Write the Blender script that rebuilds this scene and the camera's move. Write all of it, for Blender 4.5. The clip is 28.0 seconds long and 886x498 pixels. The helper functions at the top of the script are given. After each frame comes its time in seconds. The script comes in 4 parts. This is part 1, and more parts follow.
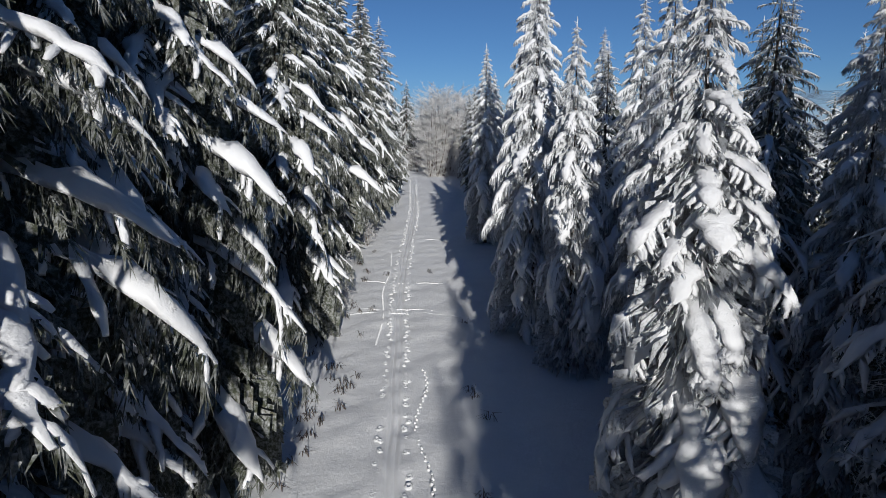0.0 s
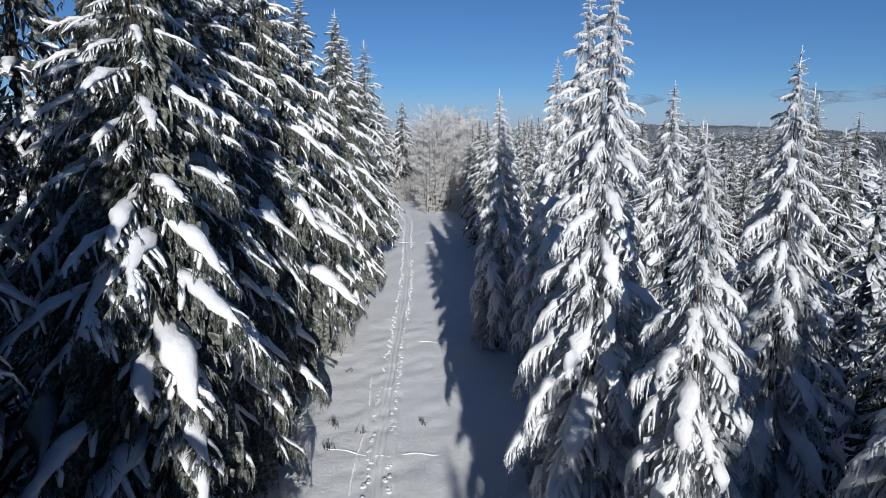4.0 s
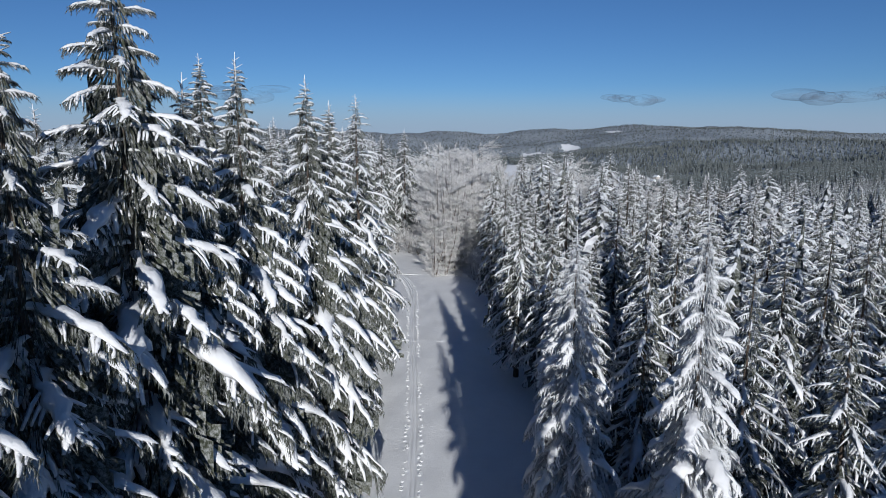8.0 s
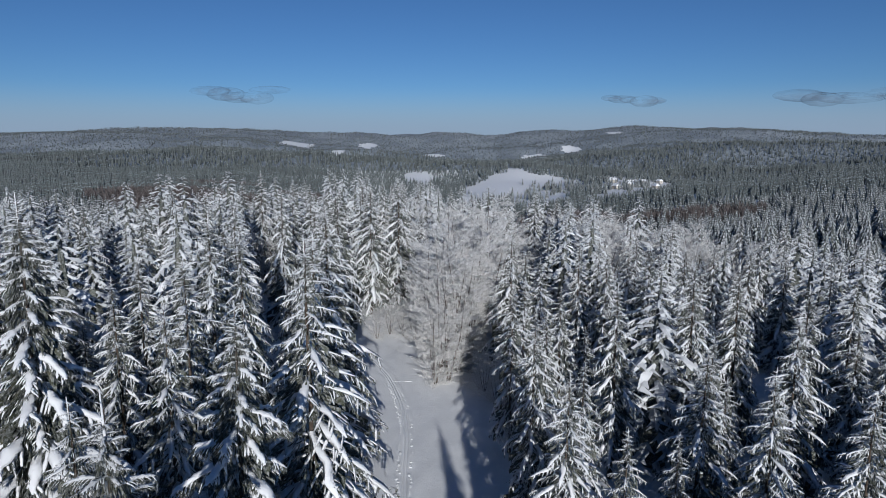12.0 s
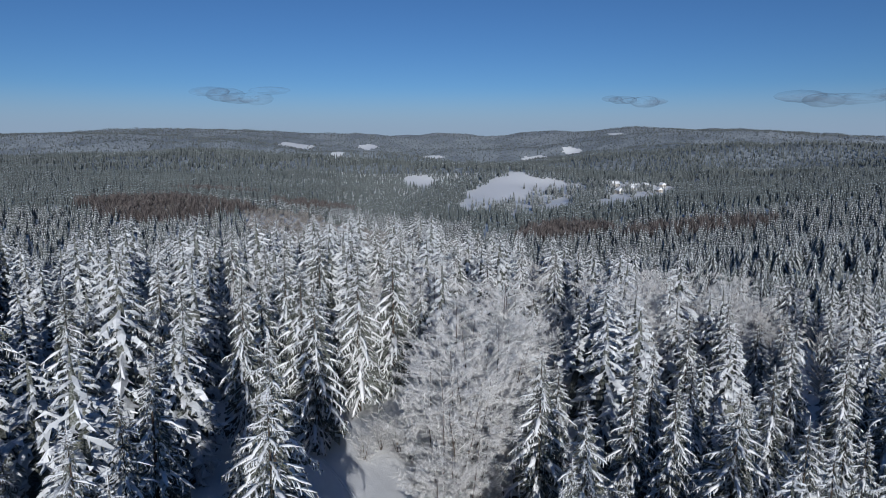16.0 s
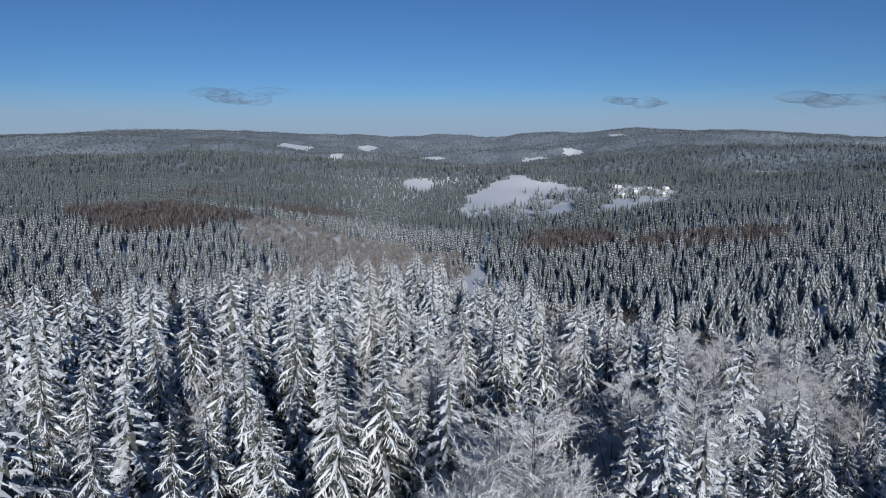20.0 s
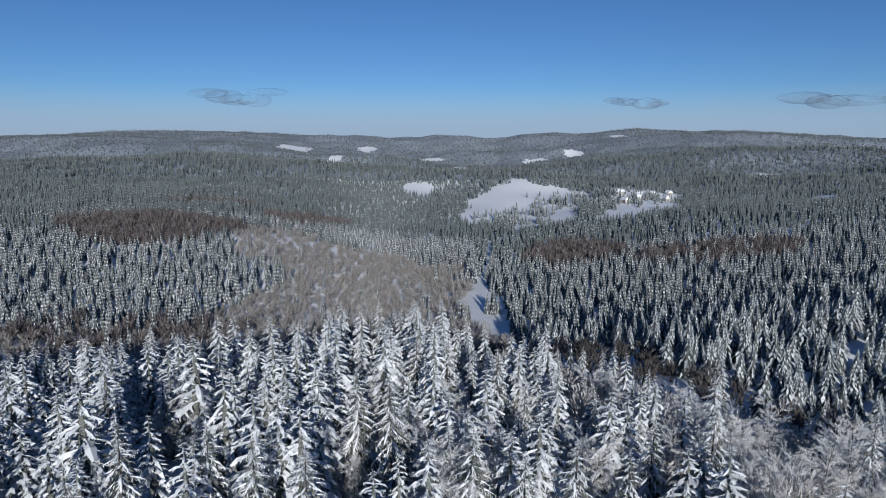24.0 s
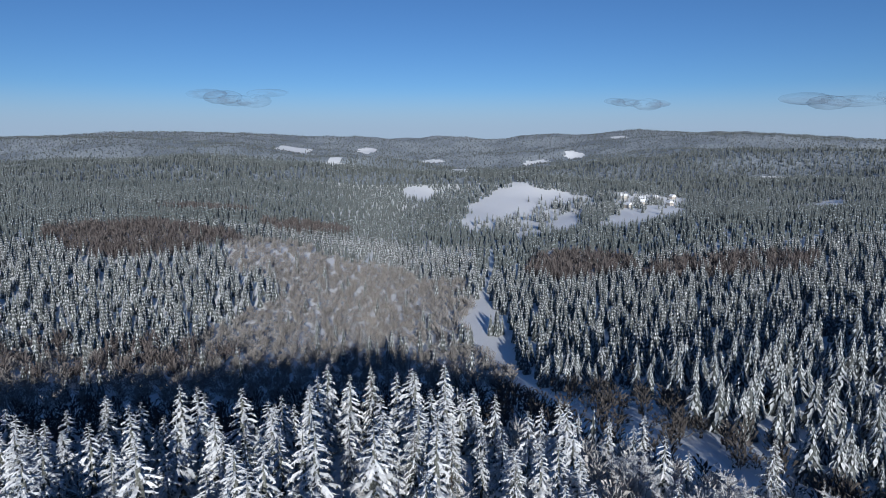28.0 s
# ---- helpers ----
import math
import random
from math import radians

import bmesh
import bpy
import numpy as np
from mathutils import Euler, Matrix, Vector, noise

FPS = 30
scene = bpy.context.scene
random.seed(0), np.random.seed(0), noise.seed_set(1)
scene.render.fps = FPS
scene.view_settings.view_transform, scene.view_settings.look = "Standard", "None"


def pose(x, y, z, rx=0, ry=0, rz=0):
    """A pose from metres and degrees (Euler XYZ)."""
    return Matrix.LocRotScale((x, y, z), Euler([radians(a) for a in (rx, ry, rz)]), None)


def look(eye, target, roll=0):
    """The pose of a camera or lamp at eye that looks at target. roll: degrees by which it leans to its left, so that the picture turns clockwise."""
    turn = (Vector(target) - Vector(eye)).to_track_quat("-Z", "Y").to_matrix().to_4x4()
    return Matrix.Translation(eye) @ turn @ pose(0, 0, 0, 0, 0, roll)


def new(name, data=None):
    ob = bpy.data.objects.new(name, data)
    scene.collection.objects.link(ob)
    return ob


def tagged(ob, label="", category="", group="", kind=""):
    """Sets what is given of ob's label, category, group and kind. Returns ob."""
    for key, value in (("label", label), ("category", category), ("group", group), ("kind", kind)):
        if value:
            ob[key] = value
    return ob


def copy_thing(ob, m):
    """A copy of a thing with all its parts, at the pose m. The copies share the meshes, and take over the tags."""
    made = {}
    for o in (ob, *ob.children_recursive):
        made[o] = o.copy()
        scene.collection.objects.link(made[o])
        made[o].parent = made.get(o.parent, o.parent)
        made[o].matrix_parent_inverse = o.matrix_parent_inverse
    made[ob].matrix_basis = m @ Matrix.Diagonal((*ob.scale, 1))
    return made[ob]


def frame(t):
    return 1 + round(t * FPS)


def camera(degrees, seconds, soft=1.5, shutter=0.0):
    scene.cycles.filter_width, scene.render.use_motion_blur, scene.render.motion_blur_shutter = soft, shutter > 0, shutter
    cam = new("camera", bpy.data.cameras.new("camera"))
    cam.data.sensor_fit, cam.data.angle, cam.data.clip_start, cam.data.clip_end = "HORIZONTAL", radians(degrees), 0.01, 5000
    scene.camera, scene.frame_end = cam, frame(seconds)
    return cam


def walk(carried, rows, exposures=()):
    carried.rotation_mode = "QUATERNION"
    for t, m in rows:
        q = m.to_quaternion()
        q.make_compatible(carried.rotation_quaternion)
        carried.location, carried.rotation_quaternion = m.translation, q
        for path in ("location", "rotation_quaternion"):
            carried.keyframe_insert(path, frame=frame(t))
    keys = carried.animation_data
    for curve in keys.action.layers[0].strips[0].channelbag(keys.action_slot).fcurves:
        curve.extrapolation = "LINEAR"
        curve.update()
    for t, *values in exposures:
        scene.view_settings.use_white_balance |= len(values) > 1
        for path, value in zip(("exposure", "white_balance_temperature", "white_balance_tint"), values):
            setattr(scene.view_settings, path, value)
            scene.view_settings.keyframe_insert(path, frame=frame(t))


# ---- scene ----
cam = camera(69.0, 28.0, 0.8)
PATH = [
    (0, pose(0.00, 0.00, 9.50, 79.91, 0, 0)),
    (1, pose(0.16, 3.39, 10.65, 79.91, 0, 0)),
    (2, pose(0.22, 6.86, 11.74, 79.91, 0, 0)),
    (3, pose(0.21, 10.45, 12.87, 79.91, 0, 0)),
    (3.5, pose(0.17, 12.33, 13.46, 79.91, 0, 0)),
    (5.5, pose(-0.33, 20.49, 15.97, 79.91, 0, 0)),
    (6, pose(-0.53, 22.66, 16.72, 79.91, 0, 0)),
    (7, pose(-0.98, 27.15, 18.38, 79.91, 0, 0)),
    (8, pose(-1.32, 31.83, 20.09, 79.91, 0, 0)),
    (9, pose(-1.50, 36.64, 21.75, 79.91, 0, 0)),
    (10, pose(-1.54, 41.43, 23.47, 79.91, 0, 0)),
    (11, pose(-1.52, 46.14, 25.25, 79.91, 0, 0)),
    (12, pose(-1.50, 50.80, 27.07, 79.91, 0, 0)),
    (12.5, pose(-1.51, 53.13, 27.94, 79.91, 0, 0)),
    (14.5, pose(-1.65, 62.43, 30.98, 79.91, 0, 0)),
    (15, pose(-1.76, 64.76, 31.72, 79.91, 0, 0)),
    (16, pose(-2.04, 69.40, 33.19, 79.91, 0, 0)),
    (17, pose(-2.30, 74.02, 34.72, 79.91, 0, 0)),
    (18, pose(-2.46, 78.64, 36.33, 79.91, 0, 0)),
    (19, pose(-2.54, 83.29, 37.94, 79.91, 0, 0)),
    (20, pose(-2.60, 87.94, 39.49, 79.91, 0, 0)),
    (21, pose(-2.64, 92.59, 41.00, 79.91, 0, 0)),
    (21.5, pose(-2.68, 94.93, 41.79, 79.91, 0, 0)),
    (23.5, pose(-2.99, 104.42, 45.11, 79.91, 0, 0)),
    (24, pose(-3.07, 106.84, 45.89, 79.91, 0, 0)),
    (25, pose(-3.22, 111.73, 47.41, 79.91, 0, 0)),
    (26, pose(-3.33, 116.69, 48.93, 79.91, 0, 0)),
    (27, pose(-3.45, 121.72, 50.49, 79.91, 0, 0)),
    (28, pose(-3.60, 126.78, 52.06, 79.91, 0, 0)),
]
walk(cam, PATH, [(0.0, 0.0, 6250, 10), (1.5, 0.2, 6200, 10), (6.0, 0.15, 6050, 10), (12.0, -0.1, 5950, 10), (17.0, -0.06, 5950, 10), (23.0, 0.12, 5980, 10), (28.0, 0.26, 6000, 10)])

# ---- light ----
SUN_UP, SUN_SIDE = 16.5, 6.5
world = bpy.data.worlds.new("sky")
scene.world = world
world.use_nodes = True
wn = world.node_tree
sky = wn.nodes.new("ShaderNodeTexSky")
sky.sky_type = "NISHITA"
sky.sun_disc = False
sky.sun_elevation = radians(SUN_UP)
sky.sun_rotation = radians(180 - SUN_SIDE)
sky.altitude = 1500
sky.air_density, sky.dust_density, sky.ozone_density = 0.85, 0.0, 6.0
wn.nodes["Background"].inputs["Strength"].default_value = 0.061
# a grey haze lies along the whole horizon
way = wn.nodes.new("ShaderNodeTexCoord")
parts_ = wn.nodes.new("ShaderNodeSeparateXYZ")
wn.links.new(way.outputs["Generated"], parts_.inputs[0])
belt = wn.nodes.new("ShaderNodeMapRange")
belt.interpolation_type = "SMOOTHSTEP"
for key, value in (("From Min", 0.0), ("From Max", 0.075), ("To Min", 0.85), ("To Max", 0.0)):
    belt.inputs[key].default_value = value
wn.links.new(parts_.outputs["Z"], belt.inputs["Value"])
hazy = wn.nodes.new("ShaderNodeMix")
hazy.data_type = "RGBA"
hazy.inputs[7].default_value = (4.7, 5.9, 7.6, 1)
wn.links.new(belt.outputs["Result"], hazy.inputs[0])
wn.links.new(sky.outputs["Color"], hazy.inputs[6])
wn.links.new(hazy.outputs[2], wn.nodes["Background"].inputs["Color"])
sun_data = bpy.data.lights.new("sun", "SUN")
sun_data.energy, sun_data.angle, sun_data.color = 4.2, radians(0.55), (1.0, 0.95, 0.87)
sun = new("sun", sun_data)
a, e = radians(SUN_SIDE), radians(SUN_UP)
sun.matrix_world = look((math.sin(a) * math.cos(e) * 300, -math.cos(a) * math.cos(e) * 300, math.sin(e) * 300), (0, 0, 0))


# ---- materials ----
def material(name, rough=0.8):
    m = bpy.data.materials.new(name)
    m.use_nodes = True
    b = m.node_tree.nodes["Principled BSDF"]
    b.inputs["Roughness"].default_value = rough
    b.inputs["Specular IOR Level"].default_value = 0.25
    return m, m.node_tree, b


def node(nt, kind, **values):
    n = nt.nodes.new("ShaderNode" + kind)
    for key, value in values.items():
        n.inputs[key.replace("_", " ")].default_value = value
    return n


def noise_of(nt, scale, detail=4, rough=0.6, coord="Object"):
    tc = nt.nodes.new("ShaderNodeTexCoord")
    n = node(nt, "TexNoise", Scale=scale, Detail=detail, Roughness=rough)
    nt.links.new(tc.outputs[coord], n.inputs["Vector"])
    return n.outputs["Fac"]


def ramp_of(nt, fac, stops):
    r = nt.nodes.new("ShaderNodeValToRGB")
    while len(r.color_ramp.elements) < len(stops):
        r.color_ramp.elements.new(0.5)
    for el, (pos, col) in zip(r.color_ramp.elements, stops):
        el.position, el.color = pos, (*col, 1)
    nt.links.new(fac, r.inputs["Fac"])
    return r.outputs["Color"]


def mixed(nt, fac, a, b):
    m = nt.nodes.new("ShaderNodeMix")
    m.data_type = "RGBA"
    if isinstance(fac, float):
        m.inputs[0].default_value = fac
    else:
        nt.links.new(fac, m.inputs[0])
    for s, v in ((6, a), (7, b)):
        if isinstance(v, tuple):
            m.inputs[s].default_value = (*v, 1)
        else:
            nt.links.new(v, m.inputs[s])
    return m.outputs[2]


def bumped(nt, b, fac, strength, distance):
    n = node(nt, "Bump", Strength=strength, Distance=distance)
    nt.links.new(fac, n.inputs["Height"])
    nt.links.new(n.outputs["Normal"], b.inputs["Normal"])


def snow_material(name, grain=9.0, lump=0.05, tone=(0.80, 0.82, 0.85)):
    m, nt, b = material(name, 0.62)
    big = noise_of(nt, 0.6, 5)
    b.inputs["Subsurface Weight"].default_value = 0.0
    nt.links.new(ramp_of(nt, big, [(0.3, tuple(0.94 * c for c in tone)), (0.7, tone)]), b.inputs["Base Color"])
    bumped(nt, b, noise_of(nt, grain, 8, 0.75), 0.85, lump)
    return m


SNOW = snow_material("tree_snow", 5.0, 0.075, (0.87, 0.88, 0.90))
GROUND_SNOW = snow_material("ground_snow", 3.0, 0.05, (0.88, 0.89, 0.90))


def needle_material(name, low, high, rime):
    """Spruce needles, dark green to brownish, with rime in patches."""
    m, nt, b = material(name, 0.75)
    green = ramp_of(nt, noise_of(nt, 2.2, 5), [(0.3, (0.020, 0.026, 0.017)), (0.55, (0.050, 0.056, 0.036)), (0.75, (0.10, 0.088, 0.058))])
    fr = ramp_of(nt, noise_of(nt, 9.0, 4, 0.75), [(low, (0, 0, 0)), (high, (rime, rime, rime))])
    nt.links.new(mixed(nt, fr, green, (0.66, 0.68, 0.71)), b.inputs["Base Color"])
    return m


NEEDLES = needle_material("needles", 0.43, 0.68, 0.47)
INNER = needle_material("inner_needles", 0.44, 0.70, 0.52)
MID_NEEDLES = needle_material("stand_needles", 0.43, 0.67, 0.48)
RIMED = needle_material("rimed_needles", 0.29, 0.52, 0.90)

BARK, nt, b = material("bark", 0.9)
nt.links.new(ramp_of(nt, noise_of(nt, 8.0, 6), [(0.3, (0.035, 0.026, 0.02)), (0.7, (0.13, 0.10, 0.08))]), b.inputs["Base Color"])
bumped(nt, b, noise_of(nt, 14.0, 4), 0.8, 0.03)

FROST, nt, b = material("frosted_twigs", 0.8)
nt.links.new(ramp_of(nt, noise_of(nt, 5.0, 5), [(0.30, (0.26, 0.24, 0.225)), (0.45, (0.64, 0.625, 0.61)), (0.63, (0.87, 0.87, 0.87))]), b.inputs["Base Color"])


def wood(name, dark, light, spot, rough=0.85, size=0.9, stands=None):
    """Foliage of woods seen from afar, each piece a little lighter or darker than the next."""
    m, nt, b = material(name, rough)
    geo = nt.nodes.new("ShaderNodeNewGeometry")
    tone = ramp_of(nt, geo.outputs["Random Per Island"], [(0.0, dark), (1.0, light)])
    n = ramp_of(nt, noise_of(nt, size, 4, 0.7), [(0.4, (0, 0, 0)), (0.65, (1, 1, 1))])
    tone = mixed(nt, n, tone, spot)
    if stands:
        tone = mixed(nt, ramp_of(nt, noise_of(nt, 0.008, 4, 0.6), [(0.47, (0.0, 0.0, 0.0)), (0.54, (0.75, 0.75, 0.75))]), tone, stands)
    nt.links.new(tone, b.inputs["Base Color"])
    return m


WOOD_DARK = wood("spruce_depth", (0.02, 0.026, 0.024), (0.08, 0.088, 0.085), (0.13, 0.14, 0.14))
# paler at its dark end than WOOD_DARK, a little haze put into the colour
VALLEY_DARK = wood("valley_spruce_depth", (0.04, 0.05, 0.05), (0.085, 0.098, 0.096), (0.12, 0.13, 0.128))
# brush darkened below its own brown, the ridge's shade put into the colour
SHADE_DARK = wood("shade_dark_brush", (0.03, 0.027, 0.026), (0.10, 0.09, 0.085), (0.06, 0.055, 0.052))
WOOD_SNOW = wood("spruce_snow", (0.32, 0.35, 0.37), (0.70, 0.72, 0.74), (0.46, 0.48, 0.49))
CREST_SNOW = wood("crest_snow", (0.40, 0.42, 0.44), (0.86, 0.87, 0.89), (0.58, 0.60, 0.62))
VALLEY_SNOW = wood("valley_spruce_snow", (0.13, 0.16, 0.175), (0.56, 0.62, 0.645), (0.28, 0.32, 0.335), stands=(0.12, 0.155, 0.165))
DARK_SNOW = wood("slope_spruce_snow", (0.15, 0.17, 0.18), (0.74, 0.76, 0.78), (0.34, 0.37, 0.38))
FAR_BEECH = wood("frosted_beech", (0.10, 0.09, 0.082), (0.38, 0.36, 0.34), (0.22, 0.205, 0.19))
FROST_WOOD = wood("frosted_wood", (0.22, 0.205, 0.195), (0.66, 0.655, 0.65), (0.40, 0.385, 0.37))
BROWN_BEECH = wood("brown_beech", (0.042, 0.033, 0.032), (0.125, 0.105, 0.10), (0.16, 0.145, 0.14))

# canopy tones lifted to pale blue-grey, distance haze put into the colour
HAZED_CANOPY, nt, b = material("hazed_far_canopy", 0.9)
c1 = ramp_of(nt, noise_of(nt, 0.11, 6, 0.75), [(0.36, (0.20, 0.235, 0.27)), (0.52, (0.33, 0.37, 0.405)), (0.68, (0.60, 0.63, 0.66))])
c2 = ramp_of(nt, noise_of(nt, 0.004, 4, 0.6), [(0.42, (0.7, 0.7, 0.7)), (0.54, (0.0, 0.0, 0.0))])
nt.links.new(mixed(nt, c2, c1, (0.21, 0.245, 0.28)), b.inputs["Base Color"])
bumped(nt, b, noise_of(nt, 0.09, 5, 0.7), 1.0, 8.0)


# ---- ground ----
ROWS_Y = np.array([-400, -20, 30, 60, 90, 120, 150, 180, 240, 320, 400, 480, 600, 700, 850, 1000, 1300, 1700, 2300, 3000, 3700, 4300, 4800], float)
HEIGHTS = np.array([
    [-3, -3, -3, -6, -13], [-2, -2, -2, -4, -10], [-1.5, -1, -0.6, -2.5, -7.5], [-0.4, 0.1, 0.6, -1.4, -6.4],
    [-1.2, 0.6, 1.8, -1.6, -8], [-2.5, 0.4, 2.2, -2.8, -12], [-4, -0.6, 2, -3.6, -12], [-6, -2, 1, -5.5, -14], [-22, -15, -8, -23, -25],
    [-45, -42, -34, -20, -10], [-52, -54, -50, -34, -18], [-50, -58, -55, -40, -22], [-40, -46, -60, -42, -24],
    [-45, -36, -66, -40, -24], [-50, -46, -72, -46, -26], [-50, -52, -74, -58, -36], [-48, -50, -61, -72, -45],
    [-55, -48, -47, -66, -40], [-40, -35, -75, -50, -25], [-15, 0, -90, 0, -20], [14, 36, -66, 42, -6],
    [30, 52, 14, 60, 0], [16, 32, 8, 38, -12]], float)


def spline_weights(k, n):
    i = np.clip(np.floor(k).astype(int), 0, n - 2)
    f = k - i
    w = (-0.5 * f + f**2 - 0.5 * f**3, 1 - 2.5 * f**2 + 1.5 * f**3, 0.5 * f + 2 * f**2 - 1.5 * f**3, -0.5 * f**2 + 0.5 * f**3)
    return [(np.clip(i + d, 0, n - 1), v) for d, v in zip((-1, 0, 1, 2), w)]


def waves(x, y, size, seed):
    """Smooth random relief of about +-1, from a few crossing waves."""
    r = np.random.RandomState(seed)
    s = 0
    for _ in range(9):
        a, k, p = r.uniform(0, 6.283), r.uniform(0.5, 1.8) * 6.283 / size, r.uniform(0, 6.283)
        s = s + np.sin((x * math.cos(a) + y * math.sin(a)) * k + p)
    return s / 4.0


def height(x, y):
    x, y = np.asarray(x, float), np.asarray(y, float)
    half = 60 + 0.75 * np.maximum(y - 60, 0)
    s = np.clip(x / half, -1.25, 1.25) * 2 + 2
    k = np.interp(y, ROWS_Y, np.arange(len(ROWS_Y)))
    z = 0
    for i, wi in spline_weights(k, len(ROWS_Y)):
        for j, wj in spline_weights(np.clip(s, 0, 4), 5):
            z = z + wi * wj * HEIGHTS[i, j]
    z = z + 22 * np.exp(-(((x - 1080) / 420) ** 2 + ((y - 4250) / 500) ** 2))
    z = z + 12 * np.exp(-(((x + 1000) / 600) ** 2 + ((y - 4250) / 500) ** 2))
    z = z + 3.2 * np.exp(-(((x + 10) / 34) ** 2 + ((y - 228) / 22) ** 2))
    far = np.clip((y - 500) / 1500, 0, 1)
    z = z + far * 12 * waves(x, y, 900, 3) + far * 6 * waves(x, y, 300, 4)
    fold = np.clip((y - 1450) / 600, 0, 1) * np.clip((3900 - y) / 700, 0, 1)
    z = z + fold * 26 * np.sin(y / 190.0 + 1.6 * waves(x, y, 1500, 14) + x / 700.0) * (0.6 + 0.4 * waves(x, y, 1100, 15))
    return z + np.clip(np.abs(x + 2) / 12 - 0.6, 0, 1) * 0.25 * waves(x, y, 9, 5)


def ski_x(y):
    """The skiers' line along the ride, which bends away at its end."""
    y = np.asarray(y, float)
    return -1.25 - 0.031 * y + 0.22 * np.sin(y / 9.0) - 0.012 * np.maximum(y - 100, 0) ** 2 * (y < 160) - 43.2 * (y >= 160)


def mesh_of(name, verts, faces, mat, smooth=True):
    me = bpy.data.meshes.new(name)
    me.from_pydata([tuple(v) for v in verts], [], faces) if not isinstance(faces, np.ndarray) else fast_mesh(me, verts, faces)
    me.materials.append(mat)
    me.polygons.foreach_set("use_smooth", [smooth] * len(me.polygons))
    me.update()
    return me


def fast_mesh(me, verts, faces):
    n, k = faces.shape
    me.vertices.add(len(verts))
    me.vertices.foreach_set("co", np.asarray(verts, np.float32).ravel())
    me.loops.add(n * k)
    me.loops.foreach_set("vertex_index", faces.astype(np.int32).ravel())
    me.polygons.add(n)
    me.polygons.foreach_set("loop_start", np.arange(0, n * k, k, dtype=np.int32))
    me.update(calc_edges=True)


def grid_faces(nx, ny):
    i = np.arange(nx * ny).reshape(ny, nx)
    return np.stack([i[:-1, :-1], i[:-1, 1:], i[1:, 1:], i[1:, :-1]], -1).reshape(-1, 4)


def inside(x, y, corners):
    """Whether places lie in a polygon."""
    odd = np.zeros(np.shape(x), bool)
    for (x0, y0), (x1, y1) in zip(corners, corners[1:] + corners[:1]):
        odd ^= ((y0 > y) != (y1 > y)) & (x < (x1 - x0) * (y - y0) / (y1 - y0 + 1e-9) + x0)
    return odd


MEADOW = [(40, 1230), (18, 1000), (95, 900), (165, 925), (200, 1080), (282, 1360), (190, 1450), (150, 1510), (95, 1400)]
VILLAGE = [(160, 872), (215, 885), (305, 985), (370, 1100), (420, 1280), (480, 1420), (340, 1420), (285, 1180), (225, 1015)]
CLEARINGS = [(572, 1150, 66, 80), (650, 1190, 40, 45), (-49, 1400, 32, 75), (-800, 3560, 75, 150), (-310, 3100, 45, 80), (-420, 3700, 50, 150),
             (-60, 3400, 60, 70), (60, 2500, 25, 110), (-420, 2500, 28, 200), (640, 3300, 45, 90), (430, 3150, 60, 120), (1000, 2080, 60, 60), (1000, 3950, 70, 60), (1150, 1700, 150, 50)]


def meadow(x, y):
    """The open fields in the valley and the clearings on the hills."""
    wx, wy = x + 9 * waves(x, y, 70, 21), y + 22 * waves(x, y, 90, 22)
    m = inside(wx, wy, MEADOW) | inside(wx, wy, VILLAGE)
    for cx, cy, a, b_ in CLEARINGS:
        m |= ((wx - cx) / a) ** 2 + ((wy - cy) / b_) ** 2 < 1
    return m


def spread(parts):
    return np.concatenate([np.linspace(a, b, n, endpoint=False) for a, b, n in parts])


across = spread([(-5200, -700, 50), (-700, -120, 34), (-120, -20, 24), (-20, -6.4, 12), (-6.4, -0.8, 18), (-0.8, 0.8, 40),
                 (0.8, 9, 24), (9, 30, 14), (30, 120, 24), (120, 700, 34), (700, 5201, 50)])
along = spread([(-700, 0, 30), (0, 8, 12), (8, 60, 120), (60, 140, 80), (140, 320, 36), (320, 900, 50), (900, 4900, 190)])
S, Y = np.meshgrid(across, along)
near = np.clip(1 - np.abs(S) / 60, 0, 1)
X = S + ski_x(Y) * near
Z = height(X, Y)
ride = np.clip(1 - np.abs(S - 0.5) / 7.5, 0, 1)
fade = np.clip((Y - 2) / 5, 0, 1) * np.clip((150 - Y) / 30, 0, 1)
Z += 0.05 * ride**0.3 * waves(X, Y, 2.6, 8) + 0.03 * waves(X, Y, 0.9, 9) * np.clip(ride * 3, 0, 1)
wob = 0.03 * np.sin(Y * 0.9)
for c in (-0.13, 0.13):
    Z -= fade * 0.055 * np.exp(-((S - c - wob) / 0.055) ** 2)
Z += fade * 0.014 * np.exp(-((np.abs(S) - 0.28) / 0.07) ** 2)
ground = new("ground", mesh_of("ground", np.stack([X, Y, Z], -1).reshape(-1, 3), grid_faces(len(across), len(along)), GROUND_SNOW))
ground.data.materials.append(HAZED_CANOPY)
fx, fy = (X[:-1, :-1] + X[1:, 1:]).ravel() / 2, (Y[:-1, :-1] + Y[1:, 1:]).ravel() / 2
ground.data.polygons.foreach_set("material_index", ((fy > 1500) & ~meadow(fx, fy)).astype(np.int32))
tagged(ground, "snow-covered forest ground with a skied ride, falling to a valley", "ground", kind="structure")


